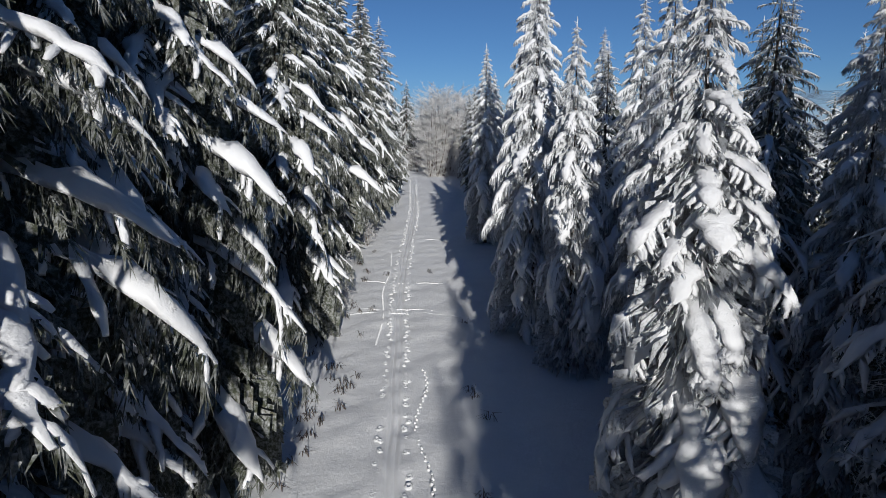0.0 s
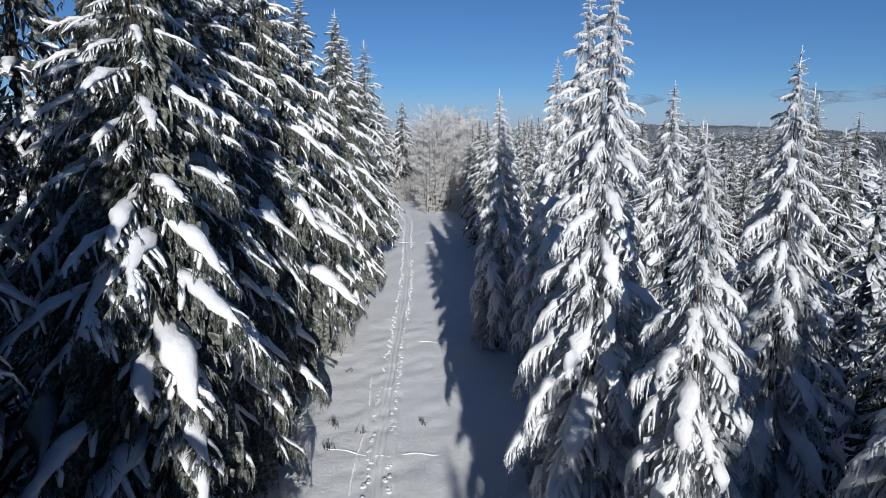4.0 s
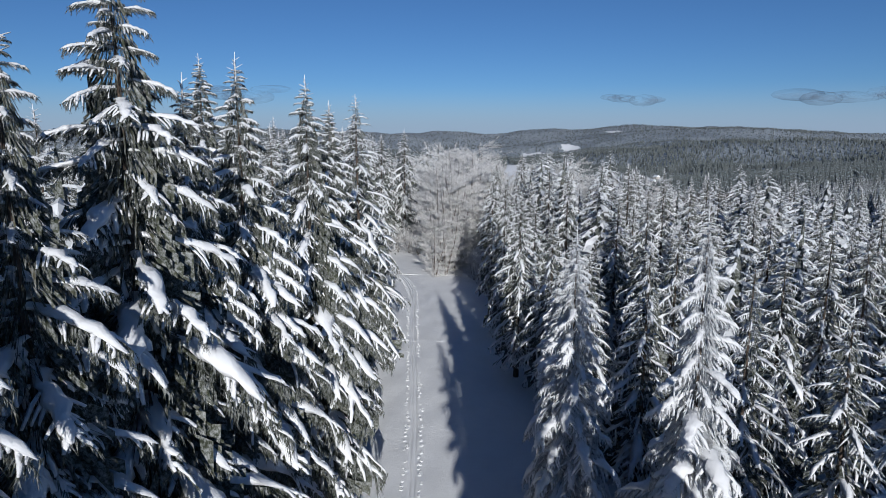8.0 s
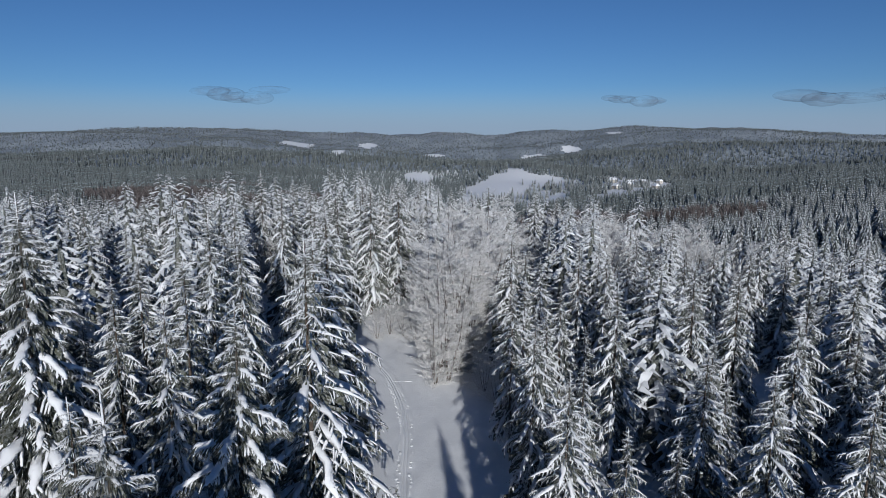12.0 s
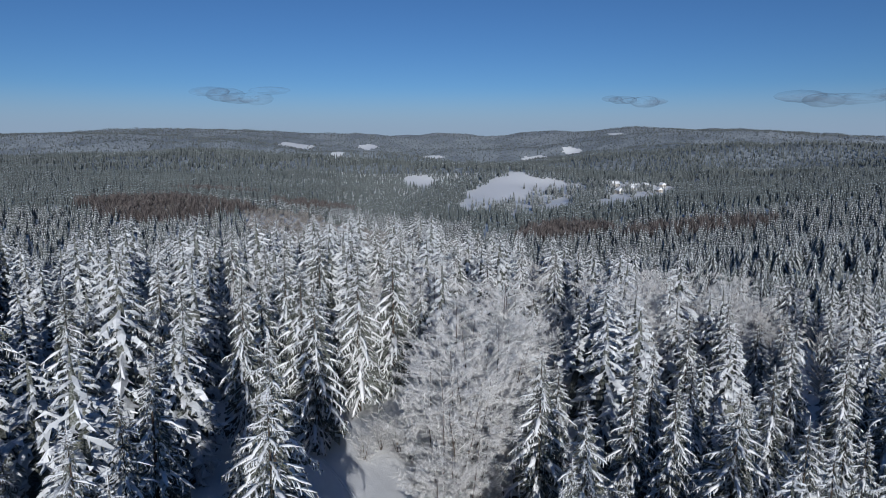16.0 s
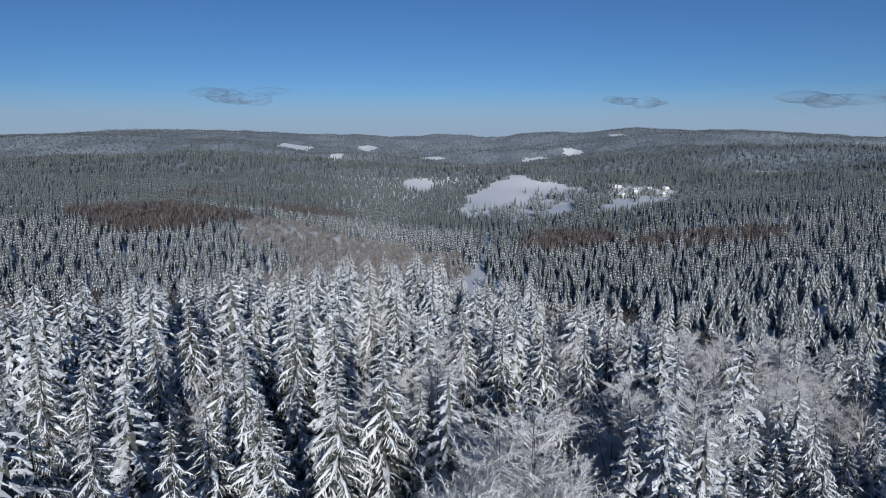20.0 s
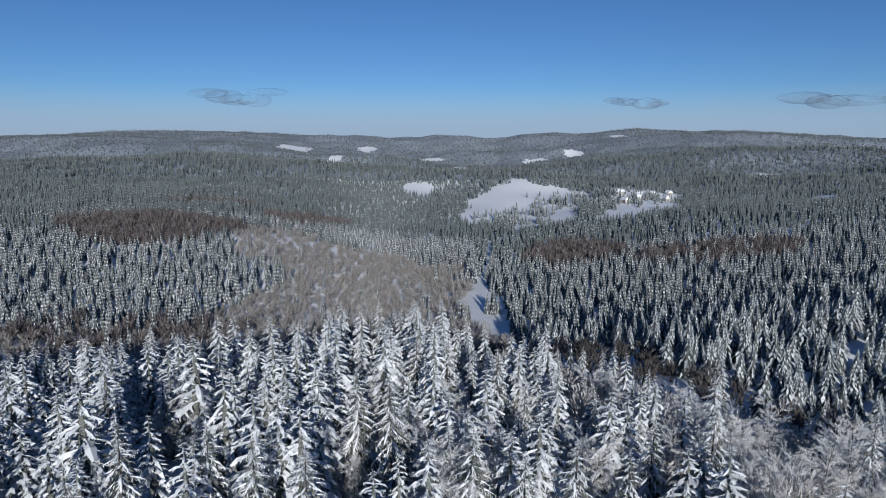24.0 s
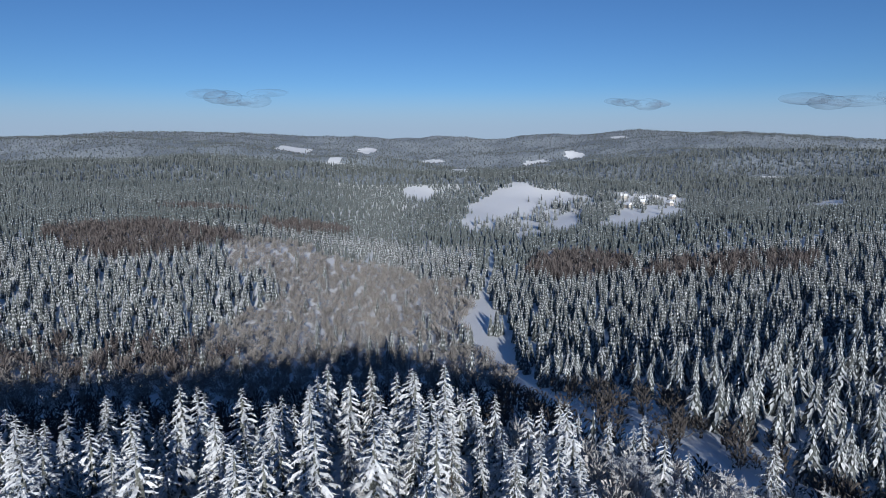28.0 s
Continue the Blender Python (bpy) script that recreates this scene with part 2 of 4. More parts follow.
# ---- spruces ----
def bough_mesh(seed, fine, sag, fat, cover=1.0, hang=1.0, length=3.0):
    """A bough 3 m long that sags outwards along x: a tongue of snow on its spine, a comb of drooping snowy side twigs, rimed needles hanging under both."""
    rng = random.Random(seed)
    v, f, mat = [], [], []

    def spine(t):
        return Vector((length * t * (1 - 0.16 * t * sag), 0, length * (0.05 * t - sag * 0.42 * t * t)))

    def loft(points, radii, side, sides, low):
        base = len(v)
        for k, (c, r) in enumerate(zip(points, radii)):
            for q in range(sides):
                a = 6.2832 * (q + 0.5 * (k % 2)) / sides
                up = math.sin(a)
                v.append(c + side * math.cos(a) * r * rng.uniform(0.84, 1.16) + Vector((rng.uniform(-0.15, 0.15) * r, 0, (up * 0.75 if up > 0 else up * low) * r * rng.uniform(0.8, 1.2) + 0.25 * r)))
        n = len(points) - 1
        for k in range(n):
            for q in range(sides):
                a0, a1 = base + k * sides + q, base + k * sides + (q + 1) % sides
                f.append((a0, a1, a1 + sides, a0 + sides))
                mat.append(0)
        f.append(tuple(base + n * sides + q for q in range(sides)))
        mat.append(0)

    def needle(c, side, drop, w):
        b0 = len(v)
        u = Vector((rng.uniform(-1, 1), rng.uniform(-1, 1), 0)).normalized() * w
        v.extend((c - u, c + u, c + side + Vector((rng.uniform(-0.05, 0.12), 0, -drop))))
        f.append((b0, b0 + 1, b0 + 2))
        mat.append(1)

    across_ = Vector((0, 1, 0))
    rings = 9 if fine else 4
    thin = 0.016 if fine else 0.045
    gap_at, ts = rng.uniform(0, 6.28), [0.06 + 0.96 * k / rings for k in range(rings + 1)]
    tongue = []
    for t in ts:
        w = fat * (0.30 + 0.80 * math.sin(math.pi * min(1, 0.10 + 0.80 * t))) * rng.uniform(0.62, 1.25)
        w *= 1 - (1 - cover) * (0.5 + 0.5 * math.sin(7.0 * t + gap_at))
        tongue.append(w * (0.35 if t > 1 else 1))
    loft([spine(t) + Vector((0, rng.uniform(-0.05, 0.05), 0)) for t in ts], tongue, across_, 7 if fine else 4, 0.25)
    each = 13 if fine else 7
    for sgn in (-1, 1):
        for k in range(each):
            t = 0.14 + 0.86 * (k + rng.uniform(0.1, 0.9)) / each
            p = spine(t * 0.97)
            tang = (spine(min(1.02, t + 0.05)) - p).normalized()
            L = length * (0.08 + 0.17 * math.sin(math.pi * min(1, 0.22 + 0.70 * t))) * rng.choice((0.4, 0.6, 0.8, 1.0, 1.2)) * rng.uniform(0.85, 1.15) * (0.85 if fine else 1.0)
            d = (tang * rng.uniform(0.6, 1.2) + across_ * sgn * rng.uniform(0.35, 1.0)).normalized()
            fall = rng.uniform(0.30, 0.85)

            def at(s_):
                return p + d * L * s_ + Vector((0, 0, -L * fall * s_ * s_))
            side = d.cross(Vector((0, 0, 1))).normalized()
            r = fat * rng.uniform(0.20, 0.42) * (1.0 if fine else 1.4)
            if rng.random() < cover:
                steps = (0.0, 0.25, 0.5, 0.75, 0.97) if fine else (0.0, 0.55, 1.0)
                loft([at(s_) for s_ in steps], [r * q * rng.uniform(0.72, 1.25) for q in ((0.8, 1.0, 1.0, 0.9, 0.5) if fine else (0.95, 0.95, 0.4))], side, 5 if fine else 3, 0.2)
            for j in range(int((19 if fine else 3) * hang)):
                s_ = rng.uniform(0.1, 1.08)
                needle(at(s_) - Vector((0, 0, 0.03)), side * rng.uniform(-1, 1) * r * 1.3 + d * 0.05, rng.uniform(0.06, 0.26), thin * rng.uniform(0.7, 1.3))
    for j in range(int((90 if fine else 16) * hang)):
        t = rng.uniform(0.05, 1.04)
        needle(spine(t) + Vector((0, rng.uniform(-1, 1) * fat * 0.8, 0)), across_ * rng.uniform(-0.06, 0.06), rng.uniform(0.15, 0.5) * (1.15 - 0.6 * t), thin * rng.uniform(0.8, 1.8))
    return v, f, mat


def as_mesh(name, v, f, mat, materials):
    me = mesh_of(name, v, f, materials[0])
    for m in materials[1:]:
        me.materials.append(m)
    me.polygons.foreach_set("material_index", mat)
    me.polygons.foreach_set("use_smooth", [k == 0 for k in mat])
    me.update()
    return me


def trunk_mesh(name, tall, sides=8):
    v, f = [], []
    for k in range(9):
        t = k / 8
        r = 0.0095 * tall * (1 - t) ** 0.9 + 0.008 + (0.06 if k == 0 else 0)
        for q in range(sides):
            a = 6.2832 * q / sides
            v.append((r * math.cos(a) + 0.02 * math.sin(k * 2.1), r * math.sin(a), tall * 0.985 * t - (0.5 if k == 0 else 0)))
    for k in range(8):
        for q in range(sides):
            f.append((k * sides + q, k * sides + (q + 1) % sides, k * sides + sides + (q + 1) % sides, k * sides + sides + q))
    return mesh_of(name, v, f, BARK)


def boughs_of(seed, tall, reach, whorls, per, bare, droop, kinds):
    """Places for the boughs of one spruce: which bough, and its pose on the stem."""
    rng = random.Random(seed)
    out = []
    total = whorls * per
    for i in range(total):
        k = (i + rng.uniform(-1.2, 1.2)) / total
        u = 1 - (1 - min(0.995, max(0.003, k))) ** 1.55
        h = tall * (bare + (0.972 - bare) * u)
        L = reach * (min((1 - u) ** 0.88, 0.68) + 0.045) * (1 if u > 0.12 else 0.7 + 2.5 * u)
        az = i * 2.39996 + rng.uniform(-0.45, 0.45)
        s = L * rng.choice((0.62, 0.85, 0.95, 1.0, 1.08, 1.16)) * rng.uniform(0.93, 1.07) / 3.0
        light = u + rng.uniform(-0.12, 0.12) > 0.55
        kind = rng.randrange(kinds) + (kinds if light else 0)
        tilt = (0.14 + 0.20 * (1 - u)) * droop - (0.28 * max(0, u - 0.72) / 0.28) + rng.uniform(-0.12, 0.12)
        m = (Matrix.Translation((0, 0, h)) @ Matrix.Rotation(az, 4, "Z") @ Matrix.Rotation(tilt, 4, "Y")
             @ Matrix.Rotation(rng.uniform(-0.25, 0.25), 4, "X") @ Matrix.Diagonal((s, s * rng.uniform(1.05, 1.4), s * rng.uniform(0.9, 1.25), 1)))
        out.append((kind, m))
    return out


def inner_mesh(name, seed, tall, reach, bare, n, mat, slim):
    """The dark inner foliage round the stem, shaded twigs that hang between the boughs."""
    rng = random.Random(seed)
    v, f = [], []
    for i in range(n):
        u = 1 - (1 - (i + rng.random()) / n) ** 1.3
        h, a = tall * (bare + (0.95 - bare) * u), i * 2.39996 + rng.uniform(-0.5, 0.5)
        R = reach * 0.62 * (1 - u) ** 0.75 * rng.uniform(0.35, 0.8) + 0.06
        c, s, w = math.cos(a), math.sin(a), R * rng.uniform(0.07, 0.2) * slim
        o = len(v)
        k0 = R * 0.55
        v.extend(((k0 * c, k0 * s, h + 0.25 - 0.5 * k0), (R * c - w * s, R * s + w * c, h - R * rng.uniform(0.1, 0.5)), (R * c + w * s, R * s - w * c, h - R * rng.uniform(0.2, 0.7))))
        f.append((o, o + 1, o + 2))
    return mesh_of(name, v, f, mat, False)


def leader_mesh(name, tall):
    """The frosted top shoot with its short spikes."""
    return mesh_of(name, *leader(tall), SNOW)


def leader(tall):
    v, f = [], []

    def shoot(p, q, r):
        o = len(v)
        for c, rr in ((p, r), (q, r * 0.45)):
            for k in range(4):
                v.append((c[0] + rr * math.cos(1.57 * k), c[1] + rr * math.sin(1.57 * k), c[2] + rr * 0.6 * math.sin(1.57 * k)))
        for k in range(4):
            f.append((o + k, o + (k + 1) % 4, o + 4 + (k + 1) % 4, o + 4 + k))
    top = 0.955 * tall
    shoot((0, 0, top), (0.02, 0, tall * 1.0), 0.026)
    for k in range(9):
        a, h = k * 2.4, top + 0.004 * tall * k
        shoot((0, 0, h), (0.34 * (1 - k / 14) * math.cos(a), 0.34 * (1 - k / 14) * math.sin(a), h + 0.10), 0.022)
    return v, f


# heavy hanging boughs first, then lighter ones for the upper stem; a snowier set and a greener set
SNOWY = [as_mesh("bough", *bough_mesh(50 + k, True, 0.8 if k < 4 else 0.5, 0.25, 1.0, 1.0), [SNOW, RIMED]) for k in range(8)]
HEAVY = [as_mesh("bough", *bough_mesh(90 + k, True, 1.0 if k < 4 else 0.7, 0.30, 1.0, 0.9), [SNOW, RIMED]) for k in range(8)]
GREENER = [as_mesh("bough", *bough_mesh(70 + k, True, 0.6 if k < 4 else 0.45, 0.22, 0.5 if k < 4 else 0.72, 1.6), [SNOW, NEEDLES]) for k in range(8)]


def near_spruce(seed, boughs, reach, whorls, per, bare, droop):
    """A spruce 18 m tall whose boughs are parts."""
    top = new("spruce_tree")
    for part_name, me in (("trunk", trunk_mesh("trunk", 18.0)), ("leader_shoot", leader_mesh("leader_shoot", 18.0)), ("inner_foliage", inner_mesh("inner_foliage", seed, 18.0, reach, bare, 3600, INNER if boughs is GREENER else RIMED, 0.16))):
        new(part_name, me).parent = top
    for kind, m in boughs_of(seed, 18.0, reach, whorls, per, bare, droop, 4):
        ob = new("bough", boughs[kind])
        ob.parent, ob.matrix_basis = top, m
    return top


def mid_spruce(seed, reach, whorls, per, bare, droop, foliage=None, bald=0.05):
    """A spruce 18 m tall with its crown and its snow as one part each."""
    rng = random.Random(seed)
    kinds = [bough_mesh(seed * 10 + k, False, 0.72 if k < 3 else 0.45, 0.17, 1.0 - bald, 1.3) for k in range(6)]
    sets = ([], [], []), ([], [], [])
    for kind, m in boughs_of(seed, 18.0, reach, whorls, per, bare, droop, 3):
        v, f, mat = kinds[kind]
        for which in (0, 1):
            V, F, M = sets[which]
            index = {}
            for face, mk in zip(f, mat):
                if mk == which:
                    row = []
                    for i in face:
                        if i not in index:
                            index[i] = len(V)
                            V.append(m @ v[i])
                        row.append(index[i])
                    F.append(tuple(row))
                    M.append(0)
    lv, lf = leader(18.0)
    sets[0][1].extend(tuple(i + len(sets[0][0]) for i in face) for face in lf)
    sets[0][0].extend(lv)
    top = new("spruce_tree")
    for part_name, me in (("trunk", trunk_mesh("trunk", 18.0, 6)), ("inner_foliage", inner_mesh("inner_foliage", seed, 18.0, reach, bare, 900, INNER, 0.4)), 
                          ("crown", mesh_of("crown", sets[1][0], sets[1][1], foliage or MID_NEEDLES, False)), ("snow_load", mesh_of("snow_load", sets[0][0], sets[0][1], SNOW))):
        new(part_name, me).parent = top
    return top


rng = random.Random(5)
taken, first = [], {}
MAKERS = {
    "right": [lambda k=k: near_spruce(11 + k, HEAVY if k == 2 else SNOWY, (4.2, 3.8, 4.5)[k], (22, 23, 20)[k], 6, (0.05, 0.06, 0.04)[k], (1.1, 1.4, 1.9)[k]) for k in range(3)],
    "left": [lambda k=k: near_spruce(21 + k, GREENER, (5.0, 4.5, 4.8)[k], (23, 24, 23)[k], 6, (0.09, 0.12, 0.07)[k], (0.9, 1.1, 1.2)[k]) for k in range(3)],
    "mid": [lambda k=k: mid_spruce(31 + k, (4.5, 4.1, 4.8, 4.3, 3.9)[k], (19, 20, 19, 20, 20)[k], 5, (0.1, 0.14, 0.08, 0.12, 0.1)[k], (1.0, 1.2, 1.1, 1.3, 1.0)[k]) for k in range(5)],
    "ridge": [lambda k=k: mid_spruce(41 + k, (4.7, 4.3, 5.0, 4.4)[k], (19, 20, 19, 20)[k], 5, (0.1, 0.12, 0.08, 0.1)[k], (1.1, 1.3, 1.2, 1.4)[k], NEEDLES, 0.15) for k in range(4)],
}
LABELS = {
    "right": "spruce with thick snow on drooping boughs beside the ride",
    "left": "tall dark green spruce with snow-topped boughs beside the ride",
    "mid": "snow-laden spruce standing in the ridge forest",
    "ridge": "dark green spruce with snow on its boughs in the ridge forest",
}


def plant(kind, x, y, tall, which=None, wide=1.0, label=""):
    k = rng.randrange(len(MAKERS[kind])) if which is None else which
    if kind in ("mid", "ridge") and wide == 1.0:
        wide = rng.uniform(1.0, 1.3) if x < ski_x(y) and y < 125 else rng.uniform(1.0, 1.35)
    s = tall / 18.0
    m = (Matrix.Translation((x, y, float(height(x, y)) - 0.05)) @ Matrix.Rotation(rng.uniform(0, 6.283), 4, "Z") @ Matrix.Rotation(rng.uniform(-0.02, 0.02), 4, "X")
         @ Matrix.Diagonal((s * wide, s * wide, s, 1)))
    if (kind, k) not in first:
        first[kind, k] = tagged(MAKERS[kind][k](), LABELS[kind], "tree", "spruces beside the ride" if kind in ("left", "right") else "spruces of the ridge")
        ob = first[kind, k]
    else:
        ob = copy_thing(first[kind, k], m)
    ob.matrix_basis = m
    if kind == "right" and k == 2:
        tagged(ob, "snow-bowed spruce with thick hanging white boughs")
    if label:
        tagged(ob, label)
    taken.append((x, y, 1.4 + 1.2 * s))


def lift(y):
    return float(np.interp(y, [0, 30, 60, 90, 120, 150, 180], [2.4, 1.5, 0.4, -0.8, -1.2, -1.0, 0]))


# beside the ride: x, y, height, make
RIDE_RIGHT = [(5.6, 13.8, 12.8, 2), (8.3, 23.5, 15.0, 0), (5.8, 27.8, 13.6, 2), (9.6, 32.0, 15.8, 1), (5.6, 39.6, 18.8, 0), (4.4, 31.8, 17.8, 1), (6.3, 50.2, 17.4, 0),
              (3.6, 55.0, 16.0, 1), (6.0, 72.6, 10.6, 1), (4.6, 62.0, 14.5, 0), (4.4, 80.0, 15.0, 1), (4.2, 90.0, 15.5, 0), (3.8, 99.0, 15.0, 1), (10.5, 45.0, 16.0, 0), (11.5, 17.5, 14.0, 1)]
RIDE_LEFT = [(-7.8, 9.5, 20.0, 0), (-8.8, 13.6, 21.0, 1), (-7.6, 17.6, 21.0, 2), (-9.4, 34.2, 23.0, 1), (-9.4, 40.0, 22.0, 2), (-9.3, 48.5, 24.2, 0), (-8.7, 55.5, 22.0, 1), (-11.6, 46.0, 22.5, 1),
             (-7.6, 61.5, 21.7, 1), (-8.2, 70.0, 21.0, 0), (-7.4, 78.0, 21.8, 1), (-16.6, 73.3, 24.3, 1), (-9.0, 87.0, 20.5, 2), (-10.0, 97.0, 21.0, 0), (-8.0, 31.0, 20.5, 2), (-9.3, 36.8, 21.0, 0), (-9.6, 44.2, 21.5, 2), (-9.3, 52.0, 21.0, 1)]
for x, y, h, k in RIDE_RIGHT:
    plant("right" if y < 74 else "mid", x, y, h + lift(y), k, 1.35 if y < 14 else 1.0)
for x, y, h, k in RIDE_LEFT:
    plant("left" if y < 74 else "ridge", x, y, h + lift(y), k, 1.0 if y < 74 else 1.3)

# singled-out trees of the ridge: x, y, height
RIDGE_A = [(14.4, 112.6, 16), (20.2, 113.8, 15.5), (21.6, 106.9, 16), (25.6, 108.4, 15), (38.1, 123.6, 16), (5.7, 117.8, 16), (7.6, 120.3, 14), (7.8, 109.9, 15), (8.4, 103.1, 14),
           (12.5, 116.2, 16), (16.0, 122.2, 16), (19.0, 121.6, 15), (24.1, 117.3, 16), (27.7, 113.7, 15), (34.3, 124.4, 16), (11.0, 105.3, 10), (24.4, 103.3, 10), (29.3, 104.8, 10),
           (20.5, 106.6, 16.5), (25.0, 96.0, 17), (23.0, 102.5, 17), (16.5, 92.0, 14), (13.0, 85.0, 15), (18.0, 78.0, 16), (12.0, 68.0, 15)]
RIDGE_B = [(-46.0, 130.2, 20), (-36.9, 127.0, 20), (-32.9, 132.4, 20), (-27.9, 131.2, 19), (-21.3, 128.7, 20), (-12.9, 108.4, 20), (-18.5, 100.2, 19.5), (-14.5, 91.4, 20), (-15.1, 83.7, 20),
           (-43.1, 149.3, 20), (-36.6, 145.8, 19), (-34.2, 155.2, 20), (-32.8, 161.8, 20), (-24.1, 147.9, 20), (-20.7, 144.0, 19), (-21.5, 136.5, 18), (-17.1, 135.7, 19), (-14.5, 129.5, 19),
           (-15.0, 158.0, 18.5), (-19.4, 158.3, 20), (-11.7, 141.1, 19), (-8.0, 143.4, 20), (-26.0, 165.0, 18), (-28.0, 201.0, 17), (-11.6, 138.4, 19)]
RIDGE_C = [(-5.0, 146.5, 15), (-2.0, 149.3, 16), (0.0, 167.8, 16), (4.5, 161.9, 16), (9.6, 164.4, 16), (14.7, 163.6, 16), (19.9, 173.1, 15), (8.6, 141.9, 9), (11.4, 142.4, 9),
           (24.9, 137.5, 15), (32.2, 144.2, 16), (30.0, 138.9, 15), (-18.8, 186.9, 17), (-13.5, 182.4, 17), (-9.5, 179.7, 17), (-7.3, 204.9, 15), (-2.5, 203.8, 15), (5.0, 197.5, 15),
           (16.7, 187.0, 14), (9.7, 150.5, 13), (7.7, 188.0, 13.5), (49.0, 222.0, 16), (29.5, 179.7, 15), (-15.4, 229.0, 16), (-62.0, 232.0, 16)]
for x, y, h in RIDGE_A + RIDGE_B + RIDGE_C:
    plant("mid" if x > 3 and y < 150 else "ridge", x, y, h + lift(y))


def taper(y):
    """Trees grow shorter towards the ridge's far end."""
    return np.interp(y, [165, 200, 235], [1.0, 0.92, 0.80])


def ridge_edge(y):
    """How far right the spruces of the ridge reach."""
    return np.interp(y, [100, 150, 165, 191, 213, 232, 240], [100, 42, 29, 24, 20, 10, -60])


def on_ride(x, y):
    s = x - ski_x(y)
    return ((s > -7.4) & (s < 7.0) & (y < 142)) | ((x > -12) & (x < 9) & (y > 108) & (y < 136))


def free(x, y, gap):
    return all((x - a_) ** 2 + (y - b_) ** 2 > (gap * 0.5 + r_) ** 2 for a_, b_, r_ in taken)


# trees close behind the first rows, and unseen ones added behind the starting point, that shade the ride
for x, y, h in [(9.5, 4.0, 15), (10.4, -3.0, 20), (9.0, -10.0, 14), (7.0, -17.0, 17), (12.5, 8.5, 15), (12.0, -5.0, 20), (14.5, 13.0, 15), (15.5, 22.0, 15), (13.0, 27.5, 14), (12.8, 37.0, 15), (15.5, 42.0, 16),
                (10.2, 55.5, 15), (9.8, 66.0, 14), (10.2, 8.8, 14), (9.6, 19.5, 14), (6.8, 67.0, 13), (6.4, 76.5, 14), (6.2, 85.0, 14), (5.8, 94.5, 14), (5.4, 104.0, 14), (12.5, 2.0, 19), (6.2, -12.5, 16), (10.5, 12.5, 14), (11.5, 22.5, 14), (16.5, 6.0, 15), (16.0, 17.0, 14), (18.5, 27.0, 14), (17.0, 34.0, 15), (9.3, 37.5, 14), (20.0, 14.0, 15), (20.5, 21.0, 15), (-7.0, 3.5, 23), (-8.5, -3.0, 24), (-6.5, -9.5, 24), (-9.0, -16.0, 24), (-11.5, 6.0, 23), (-12.5, 0.0, 23), (-13.0, 12.0, 22), (-12.8, 18.5, 22), (-7.2, -24.0, 24), (7.0, -25.0, 17), (6.8, -34.0, 18), (-6.3, 1.5, 13), (-7.6, -3.5, 15), (-13.2, 27.0, 25), (-12.6, 34.5, 25), (-15.5, 22.5, 25), (-17.0, 30.5, 25), (-13.5, 41.0, 24), (6.8, -1.0, 9.2), (8.4, 1.0, 9), (9.9, 0.0, 9.5), (5.3, -4.0, 9.5), (-6.4, -8.0, 12), (-6.4, -14.5, 13), (-6.2, -21.0, 17), (-6.4, -29.0, 20), (-10.5, -8.5, 23), (-10.0, -20.5, 24), (8.6, -6.5, 10), (9.4, -14.0, 15), (12.8, -12.0, 22), (15.5, -4.0, 20), (16.0, -14.0, 22)]:
    plant("mid", x, y, h + lift(y), None, 1.15)

# spruces added on the ridge's near flank to fill it and shade its snow
for x, y, h in [(52, 120, 16), (46, 128, 15), (40, 133, 15), (55, 135, 16), (48, 142, 14), (38, 148, 11), (60, 145, 15), (44, 153, 12), (52, 156, 12), (61, 128, 16), (33, 131, 14)]:
    if free(x, y, 1.5):
        plant("mid", x, y, h)

# spruces added on the flank, mostly out of view, to shade the valley track
for x, y in [(58, 178), (66, 171), (74, 182), (63, 190), (52, 184), (60, 165)]:
    plant("mid", x, y, rng.uniform(12.5, 15.5))

count = 0
for tries in range(30000):
    if count >= 95:
        break
    if tries % 2:
        y = rng.uniform(32, 120)
        x = rng.uniform(8, 12 + 0.30 * y)
    else:
        y = rng.uniform(24, 115)
        x = -rng.uniform(12, 14 + 0.28 * y)
    if on_ride(x, y) or x > ridge_edge(y) - 2 or not free(x, y, 2.2):
        continue
    plant("ridge" if x < 3 and y > 95 else "mid", x, y, ((19 if y < 180 else 17) if x < -3 else 15) * rng.choice((0.55, 0.75, 0.85, 0.92, 1.0, 1.05)) * rng.uniform(0.95, 1.06) * float(taper(y)))
    count += 1


# ---- woods past the singled-out trees ----
def joined_wood(name, mats, label, places, template, seed):
    """One object of many small trees: template gives vertices, triangles and materials of a tree of height 1."""
    tv, tf, tm = template
    r_ = np.random.RandomState(seed)
    n = len(places)
    px, py, ph, pw = np.array(places).T
    a_ = r_.uniform(0, 6.283, n)
    ca, sa = np.cos(a_)[:, None], np.sin(a_)[:, None]
    jit = 1 + r_.uniform(-0.2, 0.2, (n, len(tv)))
    vx = (tv[:, 0] * ca - tv[:, 1] * sa) * jit * pw[:, None] + px[:, None]
    vy = (tv[:, 0] * sa + tv[:, 1] * ca) * jit * pw[:, None] + py[:, None]
    vz = tv[:, 2] * ph[:, None] + height(px, py)[:, None] - 0.1
    v = np.stack([vx, vy, vz], -1).reshape(-1, 3)
    f = (tf[None] + (np.arange(n) * len(tv))[:, None, None]).reshape(-1, 3)
    me = mesh_of(name, v, f, mats[0], False)
    for m in mats[1:]:
        me.materials.append(m)
    me.polygons.foreach_set("material_index", np.tile(tm, n).astype(np.int32))
    me.update()
    return tagged(new(name, me), label, "forest", kind="stuff")


